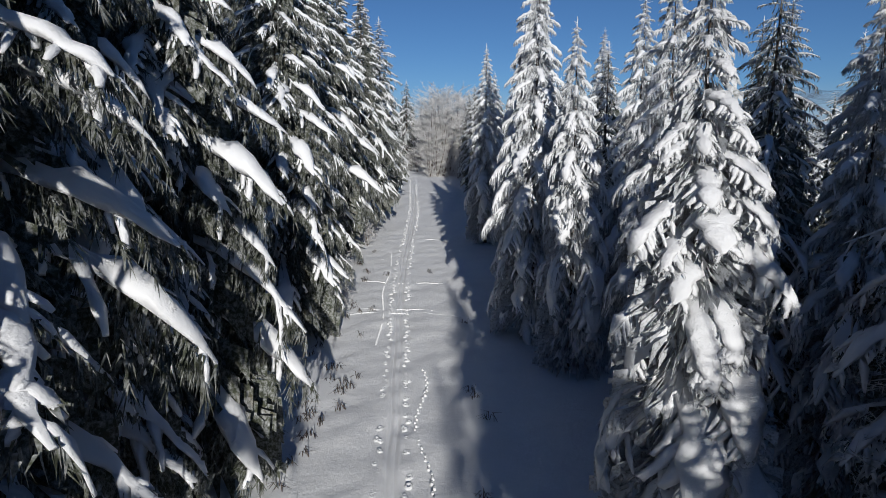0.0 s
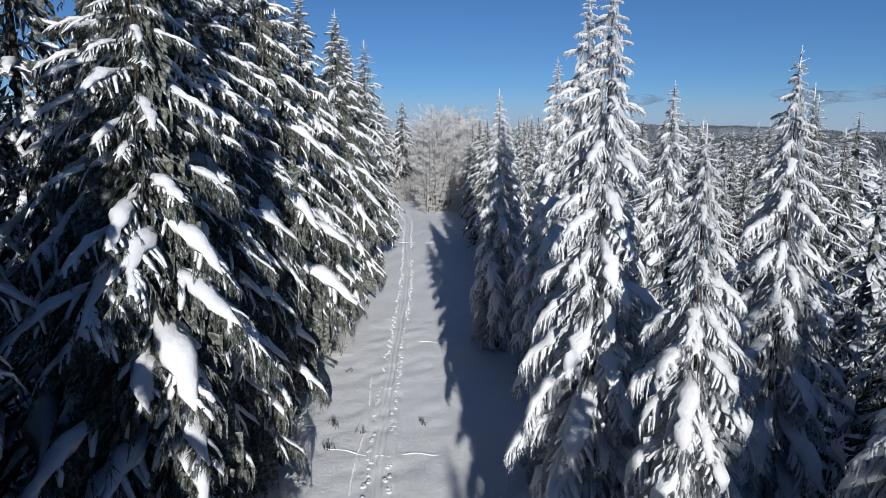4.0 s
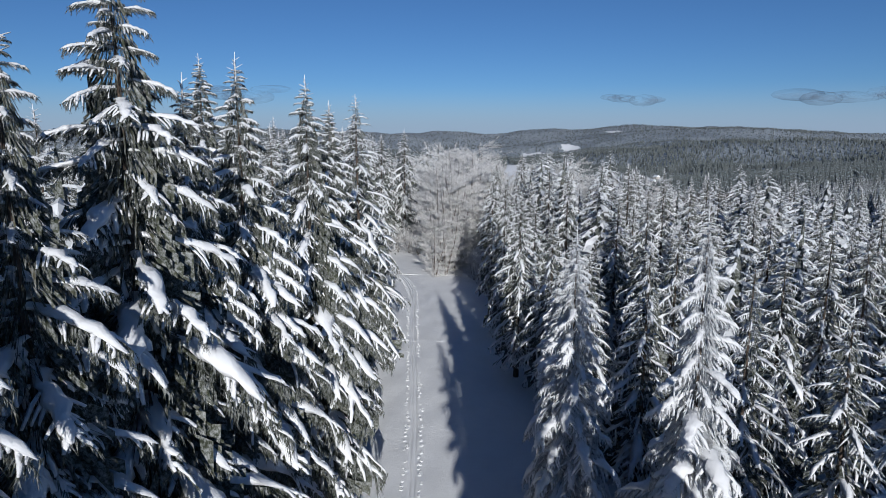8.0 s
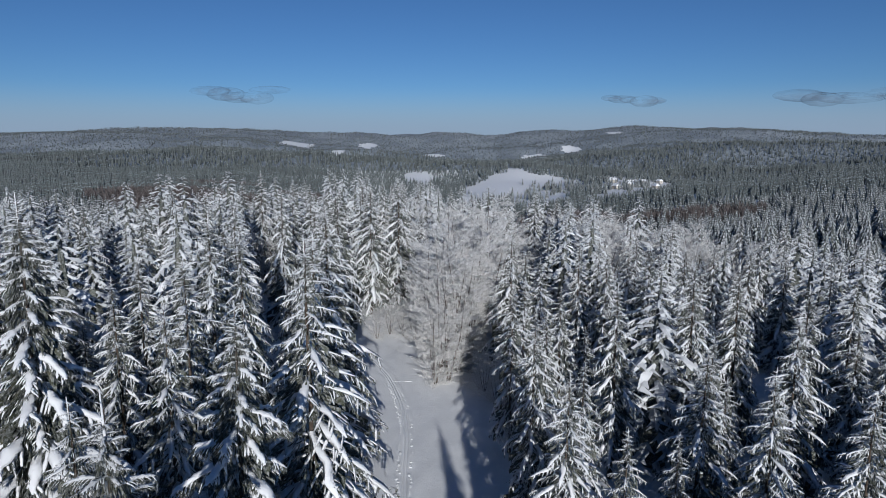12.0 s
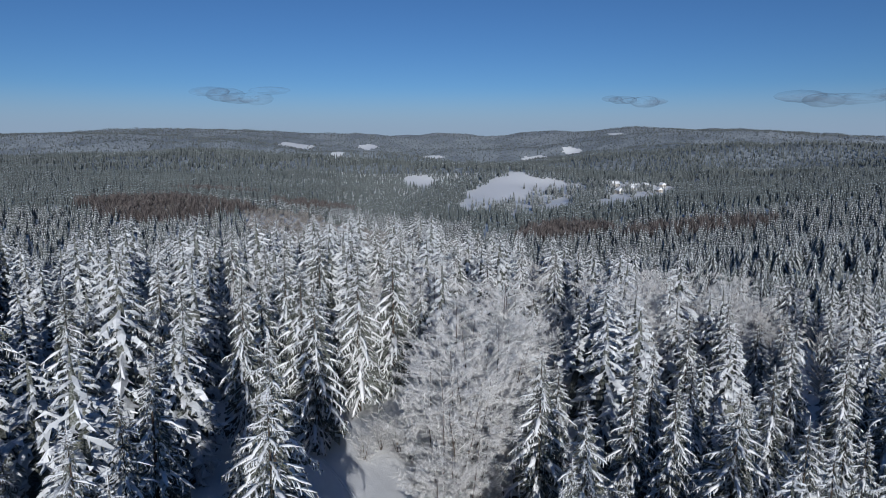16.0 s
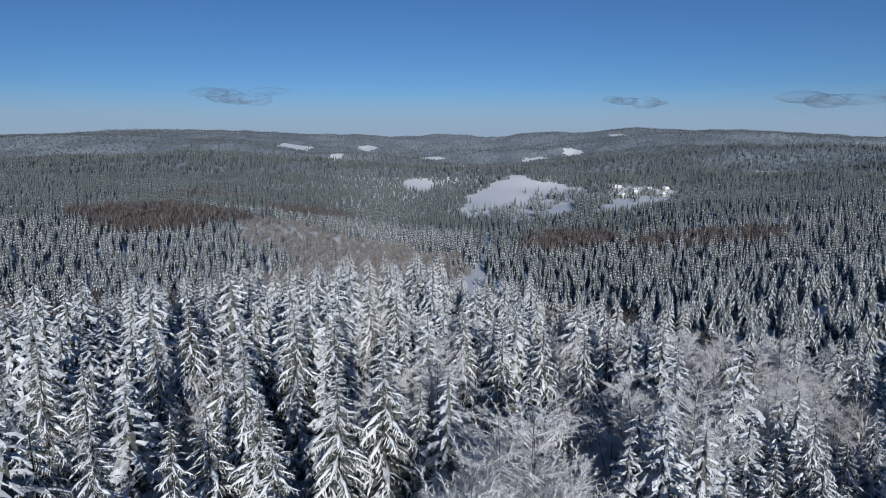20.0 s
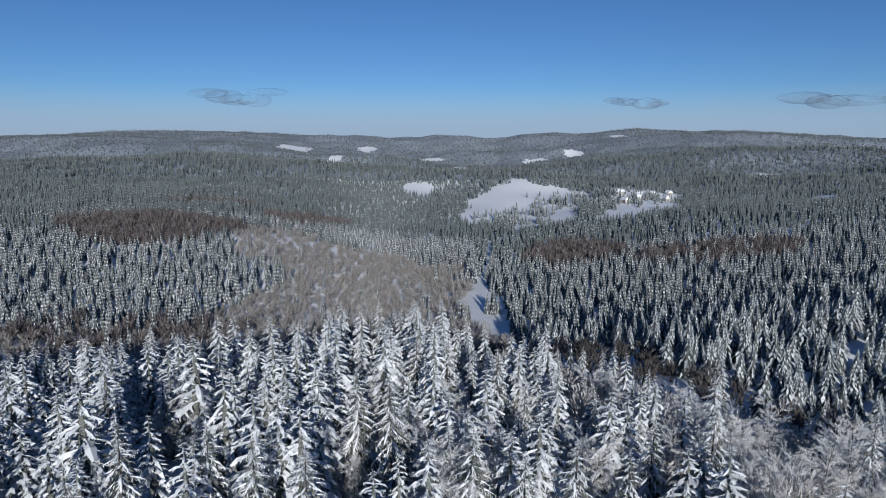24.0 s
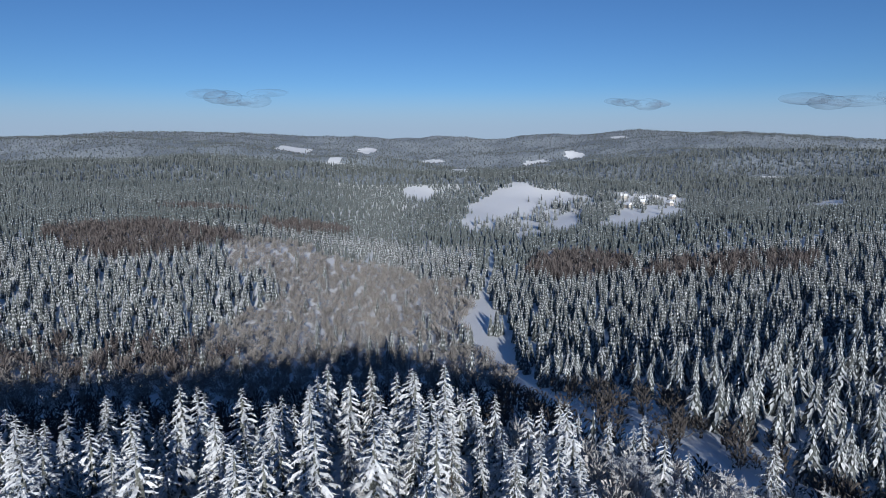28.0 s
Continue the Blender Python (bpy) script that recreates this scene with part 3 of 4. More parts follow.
def feathered(tiers, points, seed, core=6):
    """A spruce of height 1 and reach 1: a dark core and tiers of snowy boughs that hang over one another."""
    r_ = random.Random(seed)
    v, f, m = [], [], []
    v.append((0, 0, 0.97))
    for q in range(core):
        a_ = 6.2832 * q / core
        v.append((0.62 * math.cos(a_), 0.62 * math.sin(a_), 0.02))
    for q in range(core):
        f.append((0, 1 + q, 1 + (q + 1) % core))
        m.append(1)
    for k in range(tiers):
        u = 1 - (1 - (k + 0.6) / tiers) ** 1.3
        h = 0.16 + 0.84 * u
        R = min((1 - u) ** 0.9, 0.8) * 0.98 + 0.05
        count = max(3, round(points * (1 - 0.45 * u)))
        for q in range(count):
            a_ = 6.2832 * (q + r_.uniform(-0.35, 0.35)) / count + k * 1.3
            L, w = R * r_.uniform(0.75, 1.2), (0.05 + 1.2 * R) / count * r_.uniform(0.6, 1.15)
            c, s = math.cos(a_), math.sin(a_)
            drop = L * r_.uniform(0.13, 0.21) + 0.008
            o = len(v)
            v.append((0.10 * L * c, 0.10 * L * s, h + 0.02))
            v.append((0.68 * L * c - w * s, 0.68 * L * s + w * c, h - drop * 0.62))
            v.append((L * c, L * s, h - drop * 1.25))
            v.append((0.68 * L * c + w * s, 0.68 * L * s - w * c, h - drop * 0.62))
            f.extend(((o, o + 2, o + 1), (o, o + 3, o + 2)))
            m.extend((0, 0))
    return np.array(v, float), np.array(f), np.array(m)


def drooping(seed, reach, whorls):
    """A spruce of height 1 and reach 1 with snow tongues on drooping boughs, side twigs and dark needles under them."""
    r_ = random.Random(seed)
    v, f, m = [], [], []
    for _, pm in boughs_of(seed, 18.0, reach, whorls, 4, 0.08, 1.2, 1):
        def at(t, y, z):
            return pm @ Vector((3 * t * (1 - 0.14 * t), y, 3 * (0.05 * t - 0.38 * t * t) + z))
        o = len(v)
        for t, w in ((0.1, 0.12), (0.55, 0.27), (0.95, 0.12)):
            w *= r_.uniform(0.8, 1.25)
            v += [at(t, -w, -0.05), at(t, r_.uniform(-0.05, 0.05), 0.9 * w), at(t, w, -0.05)]
        for k in (0, 3):
            for q in (0, 1):
                f.extend(((o + k + q, o + k + q + 1, o + k + q + 4), (o + k + q, o + k + q + 4, o + k + q + 3)))
                m.extend((0, 0))
        for sgn in (-1, 1):
            for t in (0.35, 0.62, 0.85):
                t += r_.uniform(-0.08, 0.08)
                L = r_.uniform(0.35, 0.75)
                o = len(v)
                v += [at(t - 0.06, sgn * 0.1, 0), at(t + 0.07, sgn * 0.1, 0.03), at(t + 0.12, sgn * L, -0.45 * L)]
                v += [at(t - 0.05, sgn * 0.08, -0.04), at(t + 0.06, sgn * 0.08, -0.04), at(t + 0.08, sgn * L * 0.6, -0.75 * L)]
                f.extend(((o, o + 1, o + 2), (o + 3, o + 4, o + 5)))
                m.extend((0, 1))
    o = len(v)
    v.append(Vector((0, 0, 17.2)))
    v += [Vector((0.2 * reach * math.cos(1.047 * q), 0.2 * reach * math.sin(1.047 * q), 0.2)) for q in range(6)]
    for q in range(6):
        f.append((o, o + 1 + q, o + 1 + (q + 1) % 6))
        m.append(1)
    return np.array([(p.x / reach, p.y / reach, p.z / 18.0) for p in v]), np.array(f), np.array(m)


def broom(twigs, seed, fine=0.05):
    """A bare frosted tree of height 1 and reach 1: stems that fork into a round spray of fine twigs."""
    r_ = random.Random(seed)
    v, f, m = [], [], []
    for k in range(twigs):
        a_, s, up_ = r_.uniform(0, 6.283), r_.random() ** 0.45, r_.uniform(-1, 1)
        ring = s * math.sqrt(1 - up_ * up_)
        e_ = Vector((ring * math.cos(a_), ring * math.sin(a_), 0.56 + 0.44 * s * up_))
        b_ = Vector((e_.x * 0.55, e_.y * 0.55, max(0.04, e_.z - r_.uniform(0.10, 0.24)))) + Vector((r_.uniform(-0.1, 0.1), r_.uniform(-0.1, 0.1), 0))
        w = Vector((r_.uniform(-1, 1), r_.uniform(-1, 1), r_.uniform(-0.1, 0.1))).normalized() * fine * r_.uniform(0.7, 1.4)
        o = len(v)
        v += [b_, e_ + w, e_ - w] if k % 2 else [b_ - w, b_ + w, e_]
        f.append((o, o + 1, o + 2))
        m.append(0)
    for k in range(3):
        a_ = 2.1 * k
        o = len(v)
        v += [Vector((0.03 * math.cos(a_), 0.03 * math.sin(a_), 0)), Vector((-0.03 * math.sin(a_), 0.03 * math.cos(a_), 0)), Vector((0.2 * math.cos(a_), 0.2 * math.sin(a_), 0.75))]
        f.append((o, o + 1, o + 2))
        m.append(0)
    return np.array([tuple(p) for p in v]), np.array(f), np.array(m)


def scatter(r_, y0, y1, step, wide, base=60):
    """Jittered places over a wedge between y0 and y1."""
    out = []
    y = y0
    while y < y1:
        half = wide * max(y - 40, 0) + base
        n = int(2 * half / step)
        xs = np.linspace(-half, half, n) + r_.uniform(-0.75, 0.75, n) * step
        out.append(np.stack([xs, y + r_.uniform(-0.9, 0.9, n) * step], 1))
        y += step
    return np.concatenate(out)


def track_x(y):
    return np.interp(y, [195, 236, 253, 292, 330, 370, 420, 472, 560, 650, 800], [128, 62, 47, 31, 28, 27, 22, 20, 25, 36, 48])


def valley_track(x, y):
    return (np.abs(x - track_x(y)) < np.interp(y, [200, 250, 300, 400, 440, 490, 530, 650, 800], [9, 7, 4, 3.5, 11, 11, 3.0, 2.5, 2.5])) & (y < 810) & (y > 195)


BEECH = [(-200, 690), (-150, 725), (-45, 655), (5, 590), (14, 500), (10, 440), (-40, 425), (-95, 415), (-140, 425), (-122, 505), (-105, 555), (-150, 595)]
BRIGHT = [(-262, 740), (-200, 800), (-60, 790), (30, 800), (22, 600), (5, 600), (-45, 660), (-150, 730)]


def brown_part(x, y):
    n = waves(x, y, 120, 33)
    hill = ((x + 268) / 78) ** 2 + ((y - 680) / 62) ** 2 + 0.3 * n < 1
    hill |= ((x + 165) / 52) ** 2 + ((y - 880) / 48) ** 2 + 0.2 * n < 1
    hill |= (((x + 168) / 62) ** 2 + ((y - 420) / 34) ** 2 + 0.4 * n < 1) & (waves(x, y, 14, 41) > 0.15)
    hill |= ((x - 104) / 44) ** 2 + ((y - 640) / 60) ** 2 + 0.3 * n < 1
    hill |= (((x - 205) / 62) ** 2 + ((y - 580) / 42) ** 2 + 0.3 * n < 1) & (waves(x, y, 16, 42) > -0.4)
    hill |= ((x + 330) / 70) ** 2 + ((y - 1010) / 26) ** 2 + 0.25 * n < 1
    return hill


def kinds_at(x, y):
    """0 spruce, 1 frosted beech, 2 brown beech, 3 shrubs in the hollow and past the track, coloured dark for shade."""
    k = np.zeros(len(x), int)
    t = track_x(y)
    wx, wy = x + 10 * waves(x, y, 60, 31), y + 10 * waves(x, y, 50, 35)
    left = (x < t) & (y > 236)
    k[left & (y < 425) & (x > -330)] = 1
    k[inside(wx, wy, BEECH)] = 1
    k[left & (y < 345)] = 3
    # past x 62 spruces stand instead, mostly out of view, to shade the track
    band = (x > ridge_edge(y) - 4) & (x < t) & (y > 130) & (y <= 240) & ((x < 62) | (y > 218))
    k[band] = 1
    # dark-coloured brush stands in for the shaded band at the slope's foot
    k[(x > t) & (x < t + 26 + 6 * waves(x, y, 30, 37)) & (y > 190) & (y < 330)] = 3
    k[brown_part(x, y)] = 2
    return k


r = np.random.RandomState(2)
woods = {"crest": [], "ridge": [], "slope": [], "valley": [], "beech": [], "brown": [], "shrub": [], "frost": [], "dark": [], "foot": []}
tk = np.array(taken)
for y0, y1, step, key in ((-110, 196, 5.0, "ridge"), (196, 242, 5.0, "ridge"), (242, 640, 5.2, "slope"), (640, 1500, 6.6, "valley")):
    P = scatter(r, y0, y1, step, 0.74, 58)
    x, y = P.T
    ok = ~meadow(x, y) & ~valley_track(x, y)
    if key == "ridge":
        ok &= ~on_ride(x, y) & (((x[:, None] - tk[:, 0]) ** 2 + (y[:, None] - tk[:, 1]) ** 2).min(1) > 10)
        ok &= ~((np.abs(x + 2) < np.where(y < 32, 24, 16)) & (y > -20) & (y < 115))
        ok &= (waves(x, y, 20, 51) < np.where(y > 196, 9.0, np.where(y > 140, 0.3, 0.4))) | (np.abs(x) > 14 + 0.66 * (y - 70))
    x, y = x[ok], y[ok]
    kind = kinds_at(x, y)
    tall = r.choice((0.5, 0.7, 0.82, 0.92, 1.0, 1.08), len(x)) * r.uniform(0.93, 1.07, len(x)) * np.where(y < 242, np.where(x < -3, 18.5, 15.5), np.where(y < 640, 12.0, 12.5)) * np.where(y < 242, taper(y), 1)
    tall = np.where((x > 40) & (y > 150) & (y < 242), tall * 0.75, tall)
    drop_out = r.uniform(0, 1, len(x))
    for X_, Y_, H_, K_, D_ in zip(x, y, tall, kind, drop_out):
        if K_ == 2 and D_ > 0.25:
            woods["brown"].append((X_, Y_, 7.5 + 0.35 * H_, 3.6 * step / 5))
        elif K_ in (1, 2) and not (D_ < (0.05 if Y_ > 260 else 0.2 if X_ < 55 else 0.3)):
            woods["beech" if Y_ > 300 else "frost"].append((X_, Y_, H_ * 0.62, 3.0))
        elif K_ == 3:
            if D_ < 0.9:
                woods["shrub"].append((X_, Y_, 3.5 + 7.0 * D_, 3.0))
        elif D_ < 0.94:
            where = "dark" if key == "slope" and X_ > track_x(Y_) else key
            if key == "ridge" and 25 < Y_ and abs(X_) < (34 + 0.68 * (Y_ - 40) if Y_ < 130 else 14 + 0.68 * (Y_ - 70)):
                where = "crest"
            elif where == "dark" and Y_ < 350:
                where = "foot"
            elif key == "valley" and inside(X_, Y_, BRIGHT):
                where = "slope"
            woods[where].append((X_, Y_, H_, {"crest": 0.34, "ridge": 0.26, "slope": 0.25, "dark": 0.255, "foot": 0.27, "valley": 0.22}[where] * H_ * (0.85 + 0.4 * D_)))
# clumps and single trees on the meadow
for cx, cy, sx, sy, n in ((75, 1010, 26, 55, 60), (150, 1090, 20, 55, 26), (215, 1230, 18, 30, 16), (120, 985, 25, 30, 14), (175, 1170, 30, 50, 12), (240, 1130, 30, 60, 50), (150, 1290, 55, 70, 7), (300, 1290, 22, 60, 20), (205, 1215, 30, 34, 34), (120, 1120, 20, 30, 12), (245, 1290, 20, 25, 14), (375, 1310, 45, 70, 70), (320, 1180, 20, 60, 24)):
    for _ in range(n):
        woods["dark"].append((cx + r.normal(0, 0.6) * sx, cy + r.normal(0, 0.6) * sy, r.uniform(10, 18), r.uniform(2.4, 3.8)))
for _ in range(9):
    woods["dark"].append((25 + r.normal(0, 3.0), 456 + r.normal(0, 4.0), r.uniform(11, 15), r.uniform(2.2, 2.8)))
CREST = np.random.RandomState(12).randint(0, 3, len(woods["crest"]))
for k in range(3):
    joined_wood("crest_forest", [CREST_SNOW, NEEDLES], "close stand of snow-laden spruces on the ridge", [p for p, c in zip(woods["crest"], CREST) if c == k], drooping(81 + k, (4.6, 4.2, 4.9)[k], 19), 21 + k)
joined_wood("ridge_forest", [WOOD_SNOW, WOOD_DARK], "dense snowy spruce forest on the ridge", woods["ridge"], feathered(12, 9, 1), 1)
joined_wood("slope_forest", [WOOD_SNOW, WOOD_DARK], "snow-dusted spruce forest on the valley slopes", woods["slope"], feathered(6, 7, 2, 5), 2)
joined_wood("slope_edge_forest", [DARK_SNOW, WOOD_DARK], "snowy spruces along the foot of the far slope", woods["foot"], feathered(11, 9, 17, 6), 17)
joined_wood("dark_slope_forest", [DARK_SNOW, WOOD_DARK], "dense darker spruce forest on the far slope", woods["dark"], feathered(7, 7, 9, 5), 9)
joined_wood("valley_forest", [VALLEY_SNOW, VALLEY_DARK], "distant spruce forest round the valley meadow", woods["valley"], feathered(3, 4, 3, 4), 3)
joined_wood("beech_forest", [FAR_BEECH], "frosted leafless beech wood on the slope", woods["beech"], broom(110, 4, 0.045), 4)
joined_wood("brown_beech_forest", [BROWN_BEECH], "brown leafless beech wood on the hilltop", woods["brown"], broom(100, 5, 0.075), 5)
joined_wood("brushwood", [SHADE_DARK], "leafless brushwood in the hollow and below the far slope, its shade put into the colour", woods["shrub"], broom(50, 6, 0.08), 6)
joined_wood("frosted_wood", [FROST_WOOD], "hoarfrosted bare trees at the foot of the ridge", woods["frost"], broom(240, 8, 0.028), 8)
P = np.concatenate([scatter(r, 1500, 2600, 14.0, 0.72), scatter(r, 2600, 4350, 24.0, 0.72)])
x, y = P.T
ok = ~meadow(x, y)
far = [(X_, Y_, (15 if Y_ < 2600 else 8) * s, 4.4 if Y_ < 2600 else 6.0) for X_, Y_, s in zip(x[ok], y[ok], r.uniform(0.6, 1.2, ok.sum()))]
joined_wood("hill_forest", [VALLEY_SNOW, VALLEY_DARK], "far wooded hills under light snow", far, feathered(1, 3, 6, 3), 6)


# ---- bare frosted trees ----
def frost_tree(seed, tall, spread_, forks, limbs=5, dense=1.0):
    """A leafless tree whose limbs fork into frosted twigs: trunk and crown."""
    rng_ = random.Random(seed)
    tv, tf, cv, cf = [], [], [], []

    def limb(V, F, p, q, r0, r1, sides):
        d = (q - p).normalized()
        s = d.cross(Vector((0.3, 0.9, 0.2))).normalized()
        t = d.cross(s)
        o = len(V)
        for c, rr in ((p, r0), (q, r1)):
            for k in range(sides):
                a_ = 6.2832 * k / sides
                V.append(c + s * rr * math.cos(a_) + t * rr * math.sin(a_))
        for k in range(sides):
            F.append((o + k, o + (k + 1) % sides, o + sides + (k + 1) % sides, o + sides + k))

    def twigs(p, d, length, n):
        for k in range(int(n * 3.2)):
            e_ = p + d * length * rng_.uniform(0.12, 1.0)
            w = (d * 0.7 + Vector((rng_.uniform(-1, 1), rng_.uniform(-1, 1), rng_.uniform(-0.75, 0.35)))).normalized()
            n_ = w.cross(Vector((0.2, 0.3, 1))).normalized() * rng_.uniform(0.010, 0.022)
            o = len(cv)
            cv.extend((e_ - n_, e_ + n_, e_ + w * rng_.uniform(0.14, 0.46)))
            cf.append((o, o + 1, o + 2))

    # stems from the foot, limbs all the way up, twigs on every limb
    stems = []
    for k in range(forks):
        a_ = 6.2832 * k / forks + rng_.uniform(-0.4, 0.4)
        lean = spread_ * 0.30 * (0.3 if k == 0 else 1.0)
        p, d = Vector((0.1 * math.cos(a_), 0.1 * math.sin(a_), -0.2)), Vector((lean * math.cos(a_), lean * math.sin(a_), 1)).normalized()
        high = tall * (1.0 if k == 0 else rng_.uniform(0.7, 0.95))
        for step in range(6):
            q = p + d * high / 6
            limb(tv, tf, p, q, 0.011 * tall * (1 - step / 6.5), 0.011 * tall * (1 - (step + 1) / 6.5), 5)
            stems.append((p, q, (step + 0.5) / 6))
            p, d = q, (d + Vector((rng_.uniform(-0.12, 0.12), rng_.uniform(-0.12, 0.12), 0.05))).normalized()
    for p, q, u in stems:
        for k in range(limbs):
            a_ = rng_.uniform(0, 6.283)
            d = Vector((math.cos(a_), math.sin(a_), rng_.uniform(-0.1, 0.7))).normalized()
            L = tall * 0.21 * spread_ * (0.35 + 1.1 * math.sin(math.pi * min(0.93, 0.15 + 0.72 * u))) * rng_.uniform(0.7, 1.2)
            o_ = p + (q - p) * rng_.random()
            e_ = o_ + d * L
            m_ = o_ + d * L * 0.5 + Vector((0, 0, 0.10 * L))
            limb(cv, cf, o_, m_, 0.026, 0.018, 3)
            limb(cv, cf, m_, e_, 0.018, 0.010, 3)
            twigs(o_, d, L, int(11 * dense))
            for side in range(4):
                d2 = (d + Vector((rng_.uniform(-1, 1), rng_.uniform(-1, 1), rng_.uniform(-0.2, 0.5))) * 0.7).normalized()
                p2 = o_ + d * L * rng_.uniform(0.3, 0.9)
                limb(cv, cf, p2, p2 + d2 * L * 0.5, 0.014, 0.008, 3)
                twigs(p2, d2, L * 0.55, int(9 * dense))

    top = new("frosted_tree")
    new("trunk", mesh_of("trunk", tv, tf, BARK)).parent = top
    new("crown", mesh_of("crown", cv, cf, FROST)).parent = top
    return top


FROST_KINDS = {}


def plant_frost(x, y, tall, kind, label):
    if kind not in FROST_KINDS:
        FROST_KINDS[kind] = frost_tree(60 + kind, 10.0, (0.8, 1.0, 1.3, 0.7)[kind], (3, 4, 5, 2)[kind], (5, 5, 5, 3)[kind], 0.35 if kind == 3 else 1.0)
        FROST_KINDS[kind].name = "frosted_shrub" if kind == 2 else "frosted_tree"
        ob = FROST_KINDS[kind]
    else:
        ob = copy_thing(FROST_KINDS[kind], Matrix.Identity(4))
    s = tall / 10.0
    ob.matrix_basis = Matrix.Translation((x, y, float(height(x, y)))) @ Matrix.Rotation(rng.uniform(0, 6.283), 4, "Z") @ Matrix.Diagonal((s * 0.85, s * 0.85, s, 1))
    tagged(ob, label, "shrub" if kind == 2 else "tree", "frosted shrubs" if kind == 2 else "frosted bare trees")


FROSTED = [(-2.3, 112.4, 8, 1), (-1.0, 113.6, 12, 0), (-1.9, 116.0, 14, 1), (0.0, 116.4, 14, 0), (-0.8, 119.0, 15, 1), (0.9, 120.5, 16, 0), (-2.4, 121.0, 14, 0), (1.8, 123.5, 16, 1), (-0.4, 125.5, 17, 0), (3.0, 128.0, 15, 1), (1.5, 132.0, 16, 0), (4.5, 133.5, 17, 1),
           (6.0, 138.0, 16, 0), (2.6, 138.5, 15, 1), (-1.8, 130.0, 15, 0), (19.0, 141.0, 15, 0), (22.0, 146.0, 15, 1), (17.5, 149.0, 14, 0), (25.0, 152.0, 13, 1), (-8.5, 151.0, 14, 0), (-3.5, 157.0, 14, 1),
           (-33.0, 139.0, 13, 0), (-27.5, 153.0, 13, 1), (3.5, 174.0, 13, 0), (-4.0, 172.0, 13, 1), (35.0, 158.0, 12, 1), (42.0, 163.0, 12, 0)]
FROSTED_BAND = [(28, 162, 12, 0), (33, 170, 12, 1), (38, 177, 11, 1), (45, 182, 12, 0), (52, 188, 12, 1), (40, 192, 11, 0), (58, 196, 11, 1), (48, 201, 12, 0), (62, 207, 10, 1), (55, 214, 11, 0), (66, 193, 11, 1), (34, 185, 11, 1), (44, 170, 12, 0),
                (-8, 187, 10, 1), (-3, 191, 10, 0), (-17, 179, 10, 1), (26, 202, 10, 0), (33, 197, 10, 1), (45, 210, 9, 1), (37, 207, 10, 0), (-40, 168, 10, 1), (-30, 188, 10, 0), (14, 178, 11, 1), (20, 160, 12, 0)]
for x, y, h, k in FROSTED + FROSTED_BAND:
    plant_frost(x, y, h, k, "leafless tree with every twig covered in hoarfrost")
plant_frost(9.3, 11.8, 8.5, 3, "sparse leafless tree with frosted twigs beside the ride")
SHRUBS = [(-6.2, 33.5, 2.6), (-5.9, 36.0, 2.0), (-6.3, 53.0, 2.6), (-6.6, 41.0, 2.2), (-9.6, 127.0, 3.5), (-8.2, 129.0, 4.0), (-6.4, 128.0, 4.5), (-5.0, 126.5, 5.0), (2.6, 111.0, 4.0), (3.6, 108.0, 4.5)]
for k in range(48):
    y = rng.uniform(148, 206)
    x = rng.uniform(-0.42, 0.3) * (y - 92)
    if free(x, y, 1.0):
        plant_frost(x, y, rng.uniform(7.5, 11), rng.randrange(2), "leafless tree with every twig covered in hoarfrost")
for k in range(46):
    y = 146 + 74 * rng.random()
    x = float(ridge_edge(y)) + rng.uniform(0, 26)
    plant_frost(x, y, rng.uniform(6.5, 10), rng.randrange(2), "leafless tree with every twig covered in hoarfrost")
for x, y, h in SHRUBS:
    plant_frost(x, y, h, 2, "low leafless shrub with snow-covered twigs at the ride's edge")


# ---- marks in the snow of the ride ----
def prints(name, label, places, size, depth=0.035):
    """Trodden holes: a raised rim round a hollow floor, one after another along a trail."""
    rng_ = random.Random(len(places))
    v, f = [], []
    for x, y, turn in places:
        z = float(height(x, y)) + 0.005
        o, n = len(v), 7
        L = size * rng_.uniform(0.8, 1.25)
        for rr, dz in ((1.5, -0.035), (1.0, depth), (0.72, depth * 0.9), (0.45, -0.02)):
            for q in range(n):
                a_ = 6.2832 * q / n
                px, py = rr * L * 0.62 * math.cos(a_), rr * L * math.sin(a_)
                v.append((x + px * math.cos(turn) - py * math.sin(turn), y + px * math.sin(turn) + py * math.cos(turn), z + dz * rng_.uniform(0.6, 1.4) + 0.012))
        for k in range(3):
            for q in range(n):
                f.append((o + k * n + q, o + k * n + (q + 1) % n, o + k * n + n + (q + 1) % n, o + k * n + n + q))
        f.append(tuple(o + 3 * n + q for q in range(n)))
    return tagged(new(name, mesh_of(name, v, f, GROUND_SNOW)), label, "footprints", kind="stuff")


boots = []
y = 9.0
while y < 112:
    for side, chance in ((-0.44, 0.9), (0.46, 0.85)):
        if rng.random() < chance:
            boots.append((float(ski_x(y)) + side + rng.uniform(-0.12, 0.12), y + rng.uniform(-0.2, 0.2), rng.uniform(-0.5, 0.5)))
    y += rng.uniform(0.28, 0.55)
prints("pole_and_boot_prints", "rows of boot and pole prints beside the ski track", boots, 0.125, 0.026)
paws, y = [], 14.6
while y < 27:
    paws.append((-0.35 + 0.25 * math.sin(y * 0.8) - 0.05 * (y - 14) + 0.03 * (-1) ** int(y * 4), y, 0.1))
    y += 0.26
prints("animal_trail", "small animal trail winding over the snowy ride", paws, 0.06)
crossing = []
